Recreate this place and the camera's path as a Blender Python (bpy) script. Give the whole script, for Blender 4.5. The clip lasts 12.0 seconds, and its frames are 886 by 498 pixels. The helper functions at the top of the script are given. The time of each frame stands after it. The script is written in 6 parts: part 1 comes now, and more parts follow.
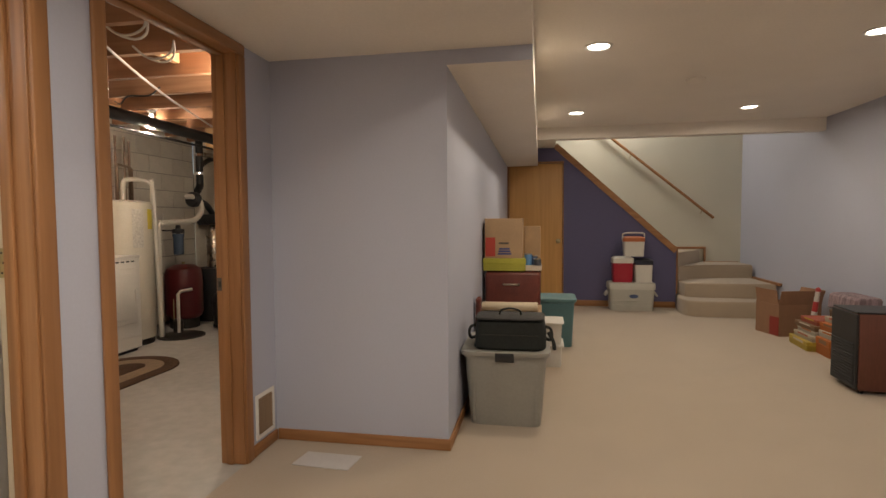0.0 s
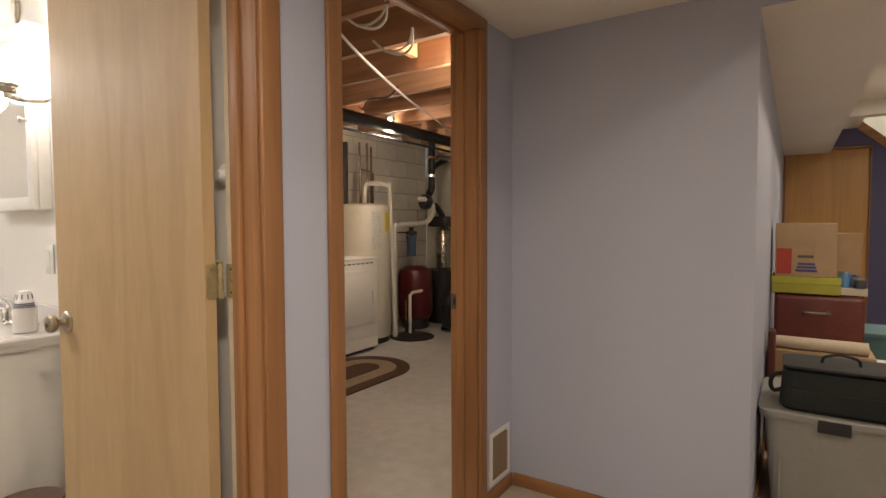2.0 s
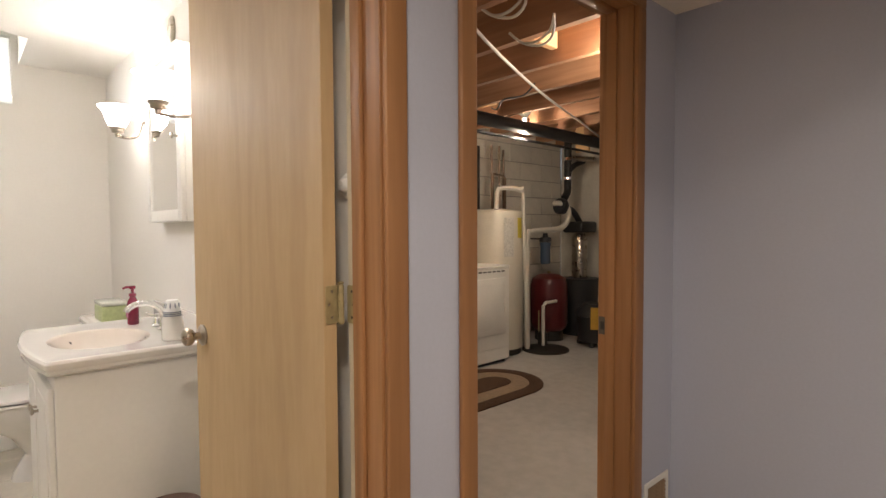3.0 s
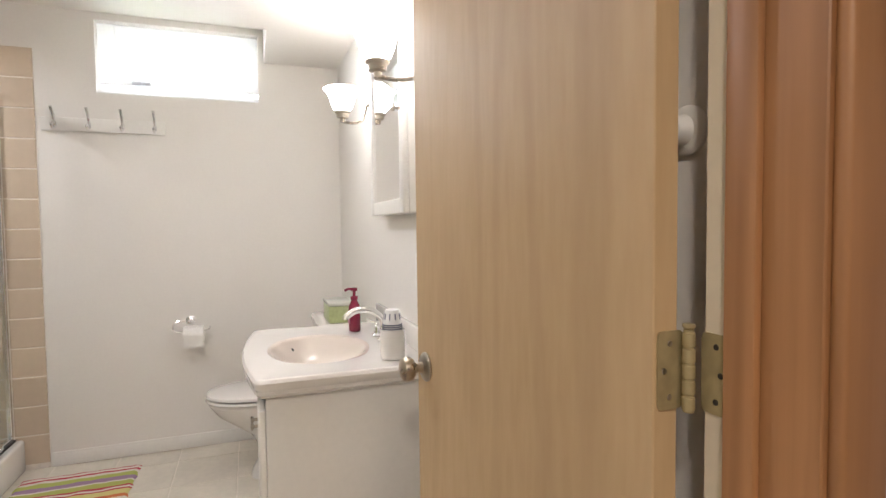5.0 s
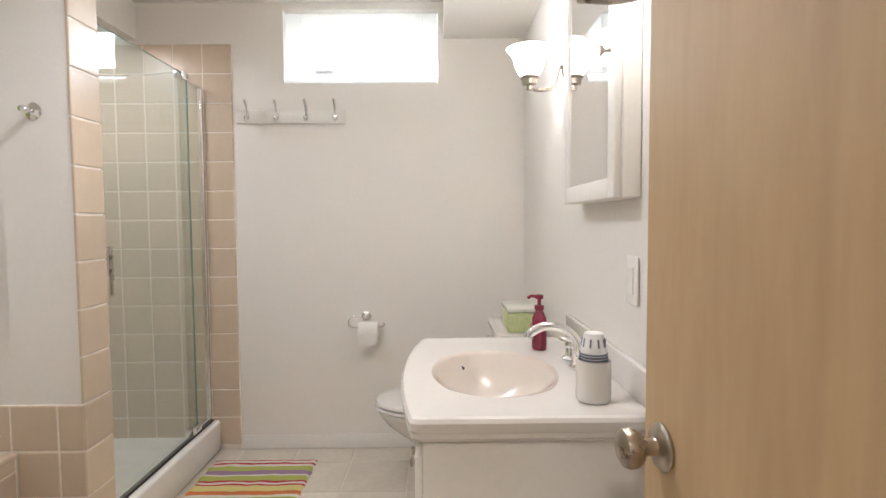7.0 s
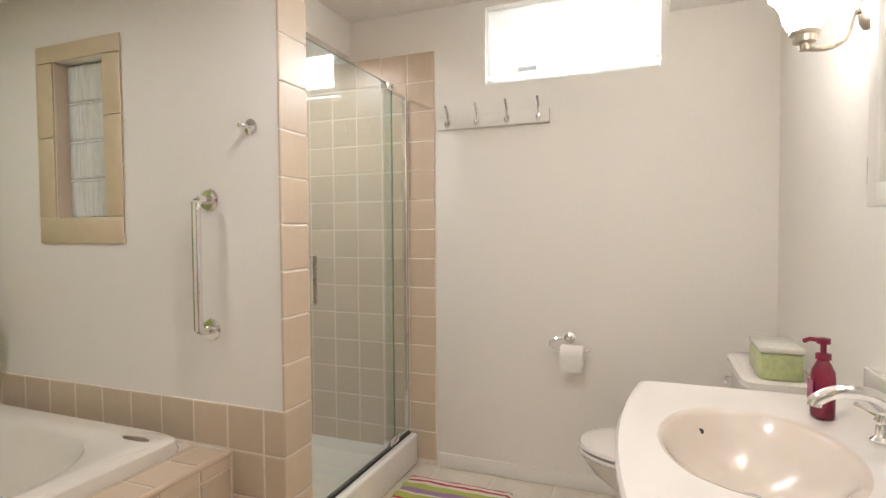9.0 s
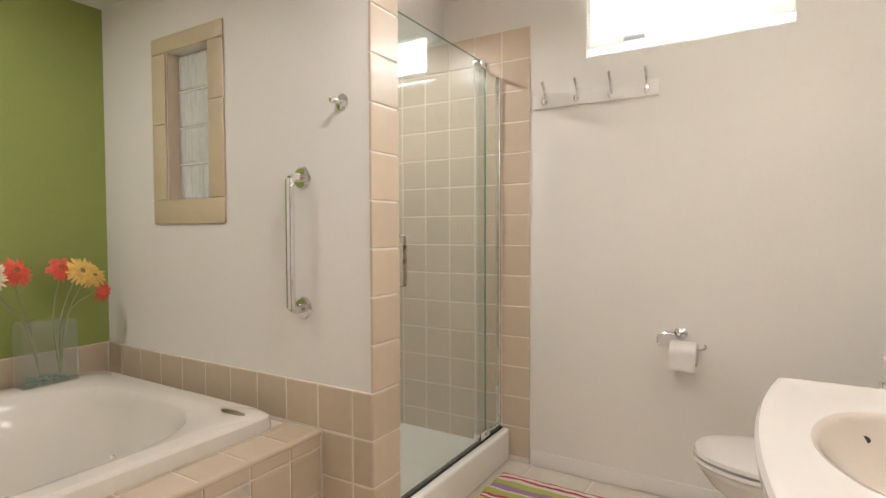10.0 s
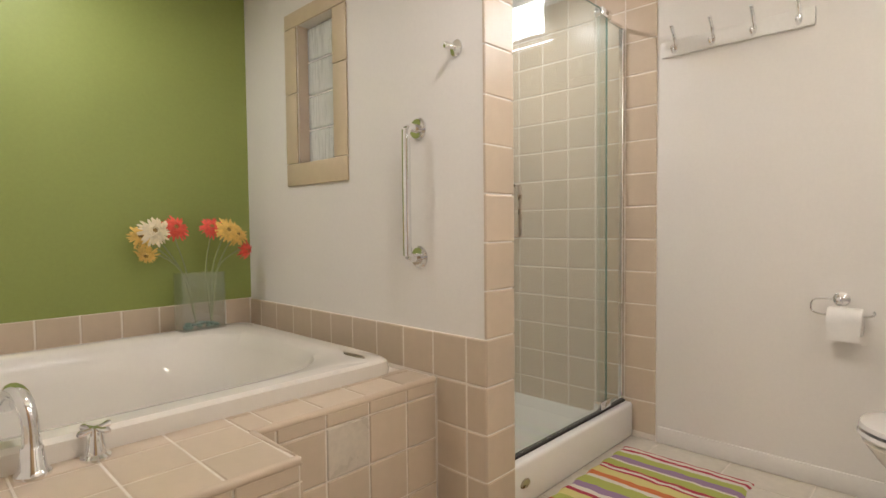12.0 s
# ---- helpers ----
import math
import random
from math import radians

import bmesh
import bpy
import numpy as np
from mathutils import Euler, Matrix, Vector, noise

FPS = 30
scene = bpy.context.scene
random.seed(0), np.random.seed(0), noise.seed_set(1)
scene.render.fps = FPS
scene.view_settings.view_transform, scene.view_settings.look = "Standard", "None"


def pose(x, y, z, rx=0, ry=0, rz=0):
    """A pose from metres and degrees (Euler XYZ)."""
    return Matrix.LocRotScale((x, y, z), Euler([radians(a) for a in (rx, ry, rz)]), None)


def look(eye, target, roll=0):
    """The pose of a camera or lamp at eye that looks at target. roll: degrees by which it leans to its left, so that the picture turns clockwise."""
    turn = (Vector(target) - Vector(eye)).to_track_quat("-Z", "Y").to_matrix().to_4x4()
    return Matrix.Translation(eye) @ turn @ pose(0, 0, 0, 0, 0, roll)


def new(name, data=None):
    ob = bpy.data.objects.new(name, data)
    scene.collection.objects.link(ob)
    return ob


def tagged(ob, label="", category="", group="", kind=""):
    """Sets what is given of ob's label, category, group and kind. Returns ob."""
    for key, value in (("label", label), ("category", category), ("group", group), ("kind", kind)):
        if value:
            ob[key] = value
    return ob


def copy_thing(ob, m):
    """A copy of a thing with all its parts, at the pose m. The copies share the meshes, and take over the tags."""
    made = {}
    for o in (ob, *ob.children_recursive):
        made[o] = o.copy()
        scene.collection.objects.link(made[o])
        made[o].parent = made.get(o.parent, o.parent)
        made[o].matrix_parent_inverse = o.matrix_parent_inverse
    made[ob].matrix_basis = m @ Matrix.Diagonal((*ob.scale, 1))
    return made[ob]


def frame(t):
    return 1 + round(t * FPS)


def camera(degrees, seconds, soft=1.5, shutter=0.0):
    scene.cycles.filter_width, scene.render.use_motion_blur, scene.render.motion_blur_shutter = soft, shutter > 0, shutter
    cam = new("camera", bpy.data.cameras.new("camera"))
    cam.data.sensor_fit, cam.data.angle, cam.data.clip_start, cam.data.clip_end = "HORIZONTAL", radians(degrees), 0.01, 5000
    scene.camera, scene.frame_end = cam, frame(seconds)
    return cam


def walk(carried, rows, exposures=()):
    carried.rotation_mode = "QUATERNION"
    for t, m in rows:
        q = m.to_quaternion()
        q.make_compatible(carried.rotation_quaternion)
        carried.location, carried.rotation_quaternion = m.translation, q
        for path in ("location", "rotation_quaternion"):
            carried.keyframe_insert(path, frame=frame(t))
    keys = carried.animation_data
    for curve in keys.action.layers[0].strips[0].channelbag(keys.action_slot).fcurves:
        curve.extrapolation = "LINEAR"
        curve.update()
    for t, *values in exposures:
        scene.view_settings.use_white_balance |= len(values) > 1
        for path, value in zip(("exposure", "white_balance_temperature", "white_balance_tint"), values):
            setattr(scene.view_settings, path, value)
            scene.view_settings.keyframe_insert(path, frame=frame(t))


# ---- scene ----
cam = camera(79.7, 12.0)
PATH = [
    (0, (-0.446, 0.641, 1.205), (-0.807, 2.606, 1.106), -0.4),
    (0.5, (-0.517, 0.779, 1.201), (-1.069, 2.699, 1.104), -0.5),
    (1, (-0.605, 0.92, 1.204), (-1.347, 2.775, 1.111), -0.5),
    (1.5, (-0.703, 1.013, 1.194), (-1.625, 2.786, 1.114), -0.5),
    (2, (-0.803, 1.108, 1.241), (-1.904, 2.774, 1.145), -0.2),
    (2.5, (-0.854, 1.21, 1.281), (-2.169, 2.714, 1.179), -0.3),
    (3, (-0.978, 1.279, 1.271), (-2.449, 2.631, 1.189), -0.3),
    (3.2, (-1.046, 1.285, 1.274), (-2.561, 2.589, 1.195), -0.4),
    (4.8, (-1.538, 1.475, 1.259), (-3.392, 2.221, 1.172), -0.7),
    (5, (-1.58, 1.478, 1.259), (-3.459, 2.159, 1.169), -0.7),
    (5.5, (-1.704, 1.505, 1.249), (-3.636, 2.013, 1.154), -0.7),
    (6, (-1.81, 1.508, 1.249), (-3.776, 1.863, 1.146), -0.7),
    (6.5, (-1.912, 1.549, 1.249), (-3.902, 1.725, 1.144), -0.6),
    (7, (-2.016, 1.541, 1.25), (-4.013, 1.56, 1.144), -0.4),
    (9, (-2.304, 1.504, 1.255), (-4.166, 0.778, 1.187), -0.4),
    (9.5, (-2.373, 1.47, 1.241), (-4.163, 0.579, 1.177), -0.3),
    (10, (-2.402, 1.449, 1.181), (-4.113, 0.415, 1.115), -0.2),
    (10.5, (-2.416, 1.451, 1.122), (-4.045, 0.293, 1.06), -0.4),
    (11, (-2.431, 1.447, 1.08), (-3.99, 0.195, 1.009), -0.5),
    (11.5, (-2.434, 1.445, 1.042), (-3.926, 0.115, 0.968), -0.6),
    (12, (-2.43, 1.447, 1.02), (-3.869, 0.06, 0.939), -0.6),
]
EXPOSURES = [(0, 0, 6500, 10), (2, 0, 6500, 10), (4.8, -0.02, 5950, 10), (5.6, -0.02, 5950, 10), (7, -0.08, 5950, 10), (9, -0.07, 6350, 10), (12, -0.1, 6450, 10)]
walk(cam, [(t, look(eye, target, roll)) for t, eye, target, roll in PATH], EXPOSURES)

# ---------------------------------------------------------------- world and large lights
world = bpy.data.worlds.new("sky")
scene.world = world
world.use_nodes = True
wn = world.node_tree
sky = wn.nodes.new("ShaderNodeTexSky")
sky.sky_type = "NISHITA"
sky.sun_disc = False
sky.sun_elevation = radians(48)
sky.sun_rotation = radians(250)
wn.nodes["Background"].inputs[1].default_value = 0.12
wn.links.new(sky.outputs[0], wn.nodes["Background"].inputs[0])


def lamp(name, kind, place, target, energy, colour, size=0.1, size_y=0, spread=180):
    data = bpy.data.lights.new(name, kind)
    data.energy, data.color = energy, colour
    if kind == "AREA":
        data.shape = "RECTANGLE" if size_y else "DISK"
        data.size = size
        if size_y:
            data.size_y = size_y
        data.spread = radians(spread)
    elif kind == "SUN":
        data.angle = radians(0.5)
    else:
        data.shadow_soft_size = size
    ob = new(name, data)
    ob.matrix_world = look(place, target)
    return ob


WARM, BULB, DAY = (1.0, 0.86, 0.70), (1.0, 0.82, 0.62), (0.93, 0.96, 1.0)
lamp("sun", "SUN", (-9, -4, 12), (0, 0, 0), 3.0, (1.0, 0.95, 0.88))
# the last three are added out of view to brighten the near room
CANS = [(-0.09, 4.14), (-0.09, 6.2), (1.53, 6.26), (1.49, 4.18), (-0.09, 2.0), (1.5, 2.0), (1.5, -0.2)]
# added in the hall ceiling, unseen, to lift its walls and the hinge gap
HALL_FILL_CANS = [(-1.18, 1.31), (-1.20, -0.9)]
# no fixture known here: added to brighten bathroom, tub and shower
BATH_FILL_CANS = [(-3.26, 0.92, 9.0), (-2.80, -0.70, 7.4), (-4.38, -0.15, 7.5)]
for cx, cy in CANS:
    lamp("can_or_fill_lamp", "AREA", (cx, cy, 2.285), (cx, cy, 0), 10.5 if cx < 0 else 8.0, (1.0, 0.85, 0.66), 0.13, 0, 175)
for cx, cy in HALL_FILL_CANS:
    lamp("can_or_fill_lamp", "AREA", (cx, cy, 2.07), (cx, cy, 0), 15.5, WARM, 0.13, 0, 178)
for cx, cy, watts in BATH_FILL_CANS:
    lamp("can_or_fill_lamp", "AREA", (cx, cy, 2.205), (cx, cy, 0), watts, (1.0, 0.945, 0.96), 0.13, 0, 178)
lamp("stair_lamp", "AREA", (0.4, 8.95, 3.5), (0.9, 9.2, 1.6), 30, (1.0, 0.92, 0.82), 0.4)
lamp("laundry_bulb_lamp", "POINT", (-2.29, 3.62, 2.08), (-2.29, 3.62, 0), 27, BULB, 0.04)
lamp("laundry_back_lamp", "POINT", (-3.70, 4.68, 2.02), (-3.7, 4.68, 0), 66, BULB, 0.05)
for sx, sy, sz in ((-3.93, 1.872, 1.83), (-3.09, 1.832, 1.80)):
    lamp("sconce_lamp", "POINT", (sx, sy, sz), (sx, sy, 0), 3.0, (1.0, 0.91, 0.83), 0.07)


# ---------------------------------------------------------------- materials
def mat(name, colour, rough=0.5, metal=0.0, var=0.06, scale=6.0, fine=60.0, bump=0.0, bump_scale=120.0, coat=0.0,
        stretch=(1, 1, 1), dark=None, random_tone=0.0, sheen=0.0, warp=0.0, rings=None):
    m = bpy.data.materials.new(name)
    m.use_nodes = True
    n, l = m.node_tree.nodes, m.node_tree.links
    p = n["Principled BSDF"]
    p.inputs["Roughness"].default_value, p.inputs["Metallic"].default_value = rough, metal
    p.inputs["Coat Weight"].default_value = coat
    p.inputs["Sheen Weight"].default_value = sheen
    co, mp = n.new("ShaderNodeTexCoord"), n.new("ShaderNodeMapping")
    mp.inputs["Scale"].default_value = stretch
    l.new(co.outputs["Object"], mp.inputs[0])
    big, small = n.new("ShaderNodeTexNoise"), n.new("ShaderNodeTexNoise")
    for t, s, d in ((big, scale, 5), (small, fine, 3)):
        t.inputs["Scale"].default_value, t.inputs["Detail"].default_value = s, d
        l.new(mp.outputs[0], t.inputs["Vector"])
    big.inputs["Distortion"].default_value = warp
    mixed = n.new("ShaderNodeMath")
    mixed.operation = "MULTIPLY_ADD"
    mixed.inputs[1].default_value = 0.45
    l.new(small.outputs[0], mixed.inputs[0])
    half = n.new("ShaderNodeMath")
    half.operation = "MULTIPLY"
    half.inputs[1].default_value = 0.55
    l.new(big.outputs[0], half.inputs[0])
    l.new(half.outputs[0], mixed.inputs[2])
    ramp = n.new("ShaderNodeValToRGB")
    c = Vector(colour)
    lo = Vector(dark) if dark else c * (1 - 2.2 * var)
    ramp.color_ramp.elements[0].position, ramp.color_ramp.elements[1].position = 0.3, 0.7
    ramp.color_ramp.elements[0].color = (*lo, 1)
    ramp.color_ramp.elements[1].color = (*[min(1, v * (1 + var)) for v in c], 1)
    l.new(mixed.outputs[0], ramp.inputs[0])
    out = ramp.outputs[0]
    if rings:
        # growth rings: contour lines of a stretched noise, count and depth
        size, count, depth, tint = rings
        field, mul, sine, rng, mixc = (n.new("ShaderNode" + k) for k in ("TexNoise", "Math", "Math", "MapRange", "Mix"))
        field.inputs["Scale"].default_value, field.inputs["Detail"].default_value, field.inputs["Distortion"].default_value = size, 2.0, 0.4
        l.new(mp.outputs[0], field.inputs["Vector"])
        mul.operation, sine.operation, mixc.data_type = "MULTIPLY", "SINE", "RGBA"
        mul.inputs[1].default_value = count * 6.283
        l.new(field.outputs[0], mul.inputs[0])
        l.new(mul.outputs[0], sine.inputs[0])
        rng.inputs["From Min"].default_value, rng.inputs["From Max"].default_value = 0.1, 1.0
        rng.inputs["To Max"].default_value = depth
        l.new(sine.outputs[0], rng.inputs[0])
        l.new(rng.outputs[0], mixc.inputs["Factor"])
        l.new(out, mixc.inputs["A"])
        mixc.inputs["B"].default_value = (*tint, 1)
        out = mixc.outputs["Result"]
    if random_tone:
        info, hsv = n.new("ShaderNodeObjectInfo"), n.new("ShaderNodeHueSaturation")
        mr = n.new("ShaderNodeMapRange")
        mr.inputs["To Min"].default_value, mr.inputs["To Max"].default_value = 1 - random_tone, 1 + random_tone
        l.new(info.outputs["Random"], mr.inputs[0])
        l.new(mr.outputs[0], hsv.inputs["Value"])
        l.new(out, hsv.inputs["Color"])
        out = hsv.outputs[0]
    l.new(out, p.inputs["Base Color"])
    vary = n.new("ShaderNodeMapRange")
    vary.inputs["To Min"].default_value, vary.inputs["To Max"].default_value = rough * 0.88, min(1, rough * 1.12)
    l.new(big.outputs[0], vary.inputs[0])
    l.new(vary.outputs[0], p.inputs["Roughness"])
    if bump:
        t, b = n.new("ShaderNodeTexNoise"), n.new("ShaderNodeBump")
        t.inputs["Scale"].default_value, t.inputs["Detail"].default_value = bump_scale, 3
        b.inputs["Strength"].default_value, b.inputs["Distance"].default_value = bump, 0.004
        l.new(mp.outputs[0], t.inputs["Vector"])
        l.new(t.outputs[0], b.inputs["Height"])
        l.new(b.outputs[0], p.inputs["Normal"])
    return m


def wood(name, light, dark, axis="z", rough=0.45, grain=1.0, coat=0.0, depth=0.5):
    st = {"x": (0.05, 1, 1), "y": (1, 0.05, 1), "z": (1, 1, 0.05)}[axis]
    m = mat(name, light, rough, 0, 0.08, 7 * grain, 55 * grain, 0.08, 90 * grain, coat, st, dark, warp=1.2, rings=(5 * grain, 7, depth, Vector(dark) * 0.82))
    return m


def glass(name, tint=(0.97, 0.99, 0.98), rough=0.0, ior=1.45, bump=0.0, through_light=1.0):
    m = bpy.data.materials.new(name)
    m.use_nodes = True
    n, l = m.node_tree.nodes, m.node_tree.links
    p = n["Principled BSDF"]
    p.inputs["Base Color"].default_value = (*tint, 1)
    p.inputs["Roughness"].default_value, p.inputs["IOR"].default_value = rough, ior
    p.inputs["Transmission Weight"].default_value = through_light
    if bump:
        t, b = n.new("ShaderNodeTexNoise"), n.new("ShaderNodeBump")
        t.inputs["Scale"].default_value = 26
        co, mp = n.new("ShaderNodeTexCoord"), n.new("ShaderNodeMapping")
        mp.inputs["Scale"].default_value = (1, 1, 0.22)
        l.new(co.outputs["Object"], mp.inputs[0])
        l.new(mp.outputs[0], t.inputs["Vector"])
        b.inputs["Strength"].default_value, b.inputs["Distance"].default_value = bump, 0.02
        l.new(t.outputs[0], b.inputs["Height"])
        l.new(b.outputs[0], p.inputs["Normal"])
    return m


def pane_glass(name, tint=(0.95, 0.98, 0.96), haze=0.0):
    """Thin sheet: mostly straight through, with a mirror gloss that grows at grazing angles."""
    m = bpy.data.materials.new(name)
    m.use_nodes = True
    n, l = m.node_tree.nodes, m.node_tree.links
    n.remove(n["Principled BSDF"])
    tr, gl, mx, lw, pw, ad = (n.new("ShaderNode" + k) for k in ("BsdfTransparent", "BsdfGlossy", "MixShader", "LayerWeight", "Math", "Math"))
    tr.inputs[0].default_value = (*tint, 1)
    gl.inputs["Roughness"].default_value = 0.0
    lw.inputs[0].default_value = 0.5
    pw.operation, ad.operation = "POWER", "MULTIPLY_ADD"
    pw.inputs[1].default_value = 3.5
    ad.inputs[1].default_value, ad.inputs[2].default_value = 0.55, 0.06
    l.new(lw.outputs["Facing"], pw.inputs[0])
    l.new(pw.outputs[0], ad.inputs[0])
    l.new(ad.outputs[0], mx.inputs[0])
    l.new(tr.outputs[0], mx.inputs[1])
    l.new(gl.outputs[0], mx.inputs[2])
    last = mx
    if haze:
        df, hz = n.new("ShaderNodeBsdfDiffuse"), n.new("ShaderNodeMixShader")
        df.inputs[0].default_value, hz.inputs[0].default_value = (0.75, 0.75, 0.70, 1), haze
        l.new(mx.outputs[0], hz.inputs[1])
        l.new(df.outputs[0], hz.inputs[2])
        last = hz
    l.new(last.outputs[0], n["Material Output"].inputs[0])
    return m


def plain_vinyl(name):
    """White vinyl profile, made translucent: daylight glowing through stands in for camera glare."""
    m = bpy.data.materials.new(name)
    m.use_nodes = True
    n, l = m.node_tree.nodes, m.node_tree.links
    tl, mx = n.new("ShaderNodeBsdfTranslucent"), n.new("ShaderNodeMixShader")
    n["Principled BSDF"].inputs["Base Color"].default_value = (0.82, 0.81, 0.79, 1)
    n["Principled BSDF"].inputs["Roughness"].default_value = 0.4
    tl.inputs[0].default_value, mx.inputs[0].default_value = (0.9, 0.9, 0.89, 1), 0.24
    l.new(n["Principled BSDF"].outputs[0], mx.inputs[1])
    l.new(tl.outputs[0], mx.inputs[2])
    l.new(mx.outputs[0], n["Material Output"].inputs[0])
    return m


def emit(name, colour, strength):
    m = bpy.data.materials.new(name)
    m.use_nodes = True
    p = m.node_tree.nodes["Principled BSDF"]
    p.inputs["Base Color"].default_value = (0.8, 0.8, 0.8, 1)
    p.inputs["Emission Color"].default_value = (*colour, 1)
    p.inputs["Emission Strength"].default_value = strength
    return m


LAVENDER = mat("lavender_paint", (0.474, 0.495, 0.595), 0.6, var=0.025, scale=1.5, fine=90, bump=0.10, bump_scale=160)
NAVY = mat("navy_paint", (0.105, 0.10, 0.20), 0.6, var=0.03, scale=1.5, bump=0.08, bump_scale=160)
CREAM = mat("cream_paint", (0.62, 0.60, 0.50), 0.6, var=0.02, scale=1.2, bump=0.08, bump_scale=160)
CEIL = mat("ceiling_paint", (0.84, 0.785, 0.71), 0.8, var=0.03, scale=2, bump=0.18, bump_scale=110)
BATH = mat("bath_wall_paint", (0.80, 0.762, 0.708), 0.55, var=0.015, scale=1.4, fine=70, bump=0.10, bump_scale=150)
GREEN = mat("green_paint", (0.275, 0.325, 0.082), 0.55, var=0.03, scale=1.2, fine=60, bump=0.08, bump_scale=150)
CARPET = mat("beige_carpet", (0.45, 0.365, 0.27), 0.95, var=0.05, scale=2.5, fine=240, bump=0.9, bump_scale=420, sheen=0.3)
CONCRETE = mat("concrete", (0.47, 0.455, 0.43), 0.7, var=0.10, scale=1.3, fine=12, bump=0.1, bump_scale=60)
BLOCK = mat("painted_block", (0.66, 0.62, 0.54), 0.85, var=0.06, scale=8, fine=70, bump=0.7, bump_scale=90, random_tone=0.06)
MORTAR = mat("mortar", (0.42, 0.39, 0.34), 0.9, var=0.12, scale=12, fine=90, bump=0.5, bump_scale=120)
RABBET = mat("cream_trim_paint", (0.66, 0.58, 0.45), 0.5, var=0.03, scale=4)
FIR_Z = wood("stained_fir", (0.39, 0.195, 0.082), (0.275, 0.125, 0.048), "z")
FIR_Y = wood("stained_fir_across", (0.39, 0.195, 0.082), (0.275, 0.125, 0.048), "y")
FIR_X = wood("stained_fir_along", (0.39, 0.195, 0.082), (0.275, 0.125, 0.048), "x")
MAPLE = mat("maple_veneer", (0.52, 0.368, 0.205), 0.55, 0, 0.03, 3.0, 60, 0.02, 90, 0.0, (1, 1, 0.16), (0.455, 0.31, 0.16), warp=1.2, rings=(1.9, 8, 0.26, (0.36, 0.24, 0.125)))
OAKDOOR = wood("honey_veneer", (0.60, 0.335, 0.11), (0.52, 0.275, 0.08), "z", 0.35, 0.6, depth=0.2)
JOIST = wood("rough_joist", (0.42, 0.23, 0.13), (0.27, 0.135, 0.07), "x", 0.8, 0.8, 0)
PLY = wood("plywood", (0.60, 0.38, 0.20), (0.46, 0.27, 0.13), "y", 0.8, 0.6, 0)
PINE = wood("pine", (0.66, 0.44, 0.22), (0.5, 0.3, 0.14), "z", 0.7, 0.6, 0)
TILE = mat("beige_tile", (0.59, 0.476, 0.352), 0.32, var=0.025, scale=5, fine=30, bump=0.03, bump_scale=14, random_tone=0.06)
TILEP = mat("pale_tile", (0.62, 0.55, 0.45), 0.28, var=0.06, scale=9, fine=60, bump=0.06, bump_scale=30)
GROUT = mat("grout", (0.80, 0.73, 0.64), 0.9, var=0.06, scale=20, bump=0.2)
BUFF = mat("buff_tile", (0.60, 0.49, 0.335), 0.35, var=0.03, scale=5, fine=30)
FTILE = mat("floor_tile", (0.66, 0.60, 0.50), 0.35, var=0.06, scale=6, fine=40, bump=0.04, bump_scale=30, random_tone=0.04)
ACRYL = mat("white_acrylic", (0.77, 0.725, 0.65), 0.22, var=0.01, coat=0.4)
SHOWERW = mat("white_shower_acrylic", (0.85, 0.835, 0.80), 0.18, var=0.01, coat=0.3)
PORC = mat("white_porcelain", (0.72, 0.685, 0.64), 0.10, var=0.01, coat=0.5)
BASINM = mat("bisque_porcelain", (0.64, 0.565, 0.49), 0.16, var=0.01, coat=0.5)
WHITEP = mat("white_gloss_paint", (0.81, 0.78, 0.73), 0.35, var=0.02, scale=3)
CHROME = mat("chrome", (0.86, 0.86, 0.87), 0.06, 1.0, var=0.01)
NICKEL = mat("brushed_nickel", (0.44, 0.39, 0.325), 0.28, 1.0, var=0.05, scale=20)
BRASS = mat("dull_brass", (0.46, 0.38, 0.21), 0.5, 0.55, var=0.10, scale=25)
# 0.06 diffuse haze: a veil for the white wall mirrored in the glass
PANE = pane_glass("shower_glass", (0.935, 0.98, 0.965), 0.06)
WPANE = pane_glass("window_glass", (0.96, 0.98, 0.97))
EDGEG = mat("glass_edge", (0.05, 0.16, 0.13), 0.1, var=0.05)
GBLOCK = glass("glass_block", (0.93, 0.96, 0.91), 0.08, 1.40, 1.0, 0.42)
CLEAR = glass("clear_glass", (0.95, 0.98, 0.96), 0.0, 1.3)
MIRROR = mat("mirror", (0.9, 0.9, 0.9), 0.01, 1.0, var=0.0)
VINYL = plain_vinyl("white_vinyl")
SHADE = emit("lit_shade", (1.0, 0.93, 0.84), 26.0)
LENS = emit("lit_lens", (1.0, 0.93, 0.82), 14.0)
BULBM = emit("lit_bulb", (1.0, 0.82, 0.58), 30.0)
BLACKM = mat("black_plastic", (0.022, 0.022, 0.024), 0.45, var=0.1, scale=20)
WHITEM = mat("white_enamel", (0.74, 0.72, 0.67), 0.3, var=0.03, scale=4)
DARKM = mat("dark_metal", (0.05, 0.045, 0.04), 0.5, 0.6, var=0.15, scale=15)


def plain(name, colour, rough=0.5, **k):
    return mat(name, colour, rough, **k)


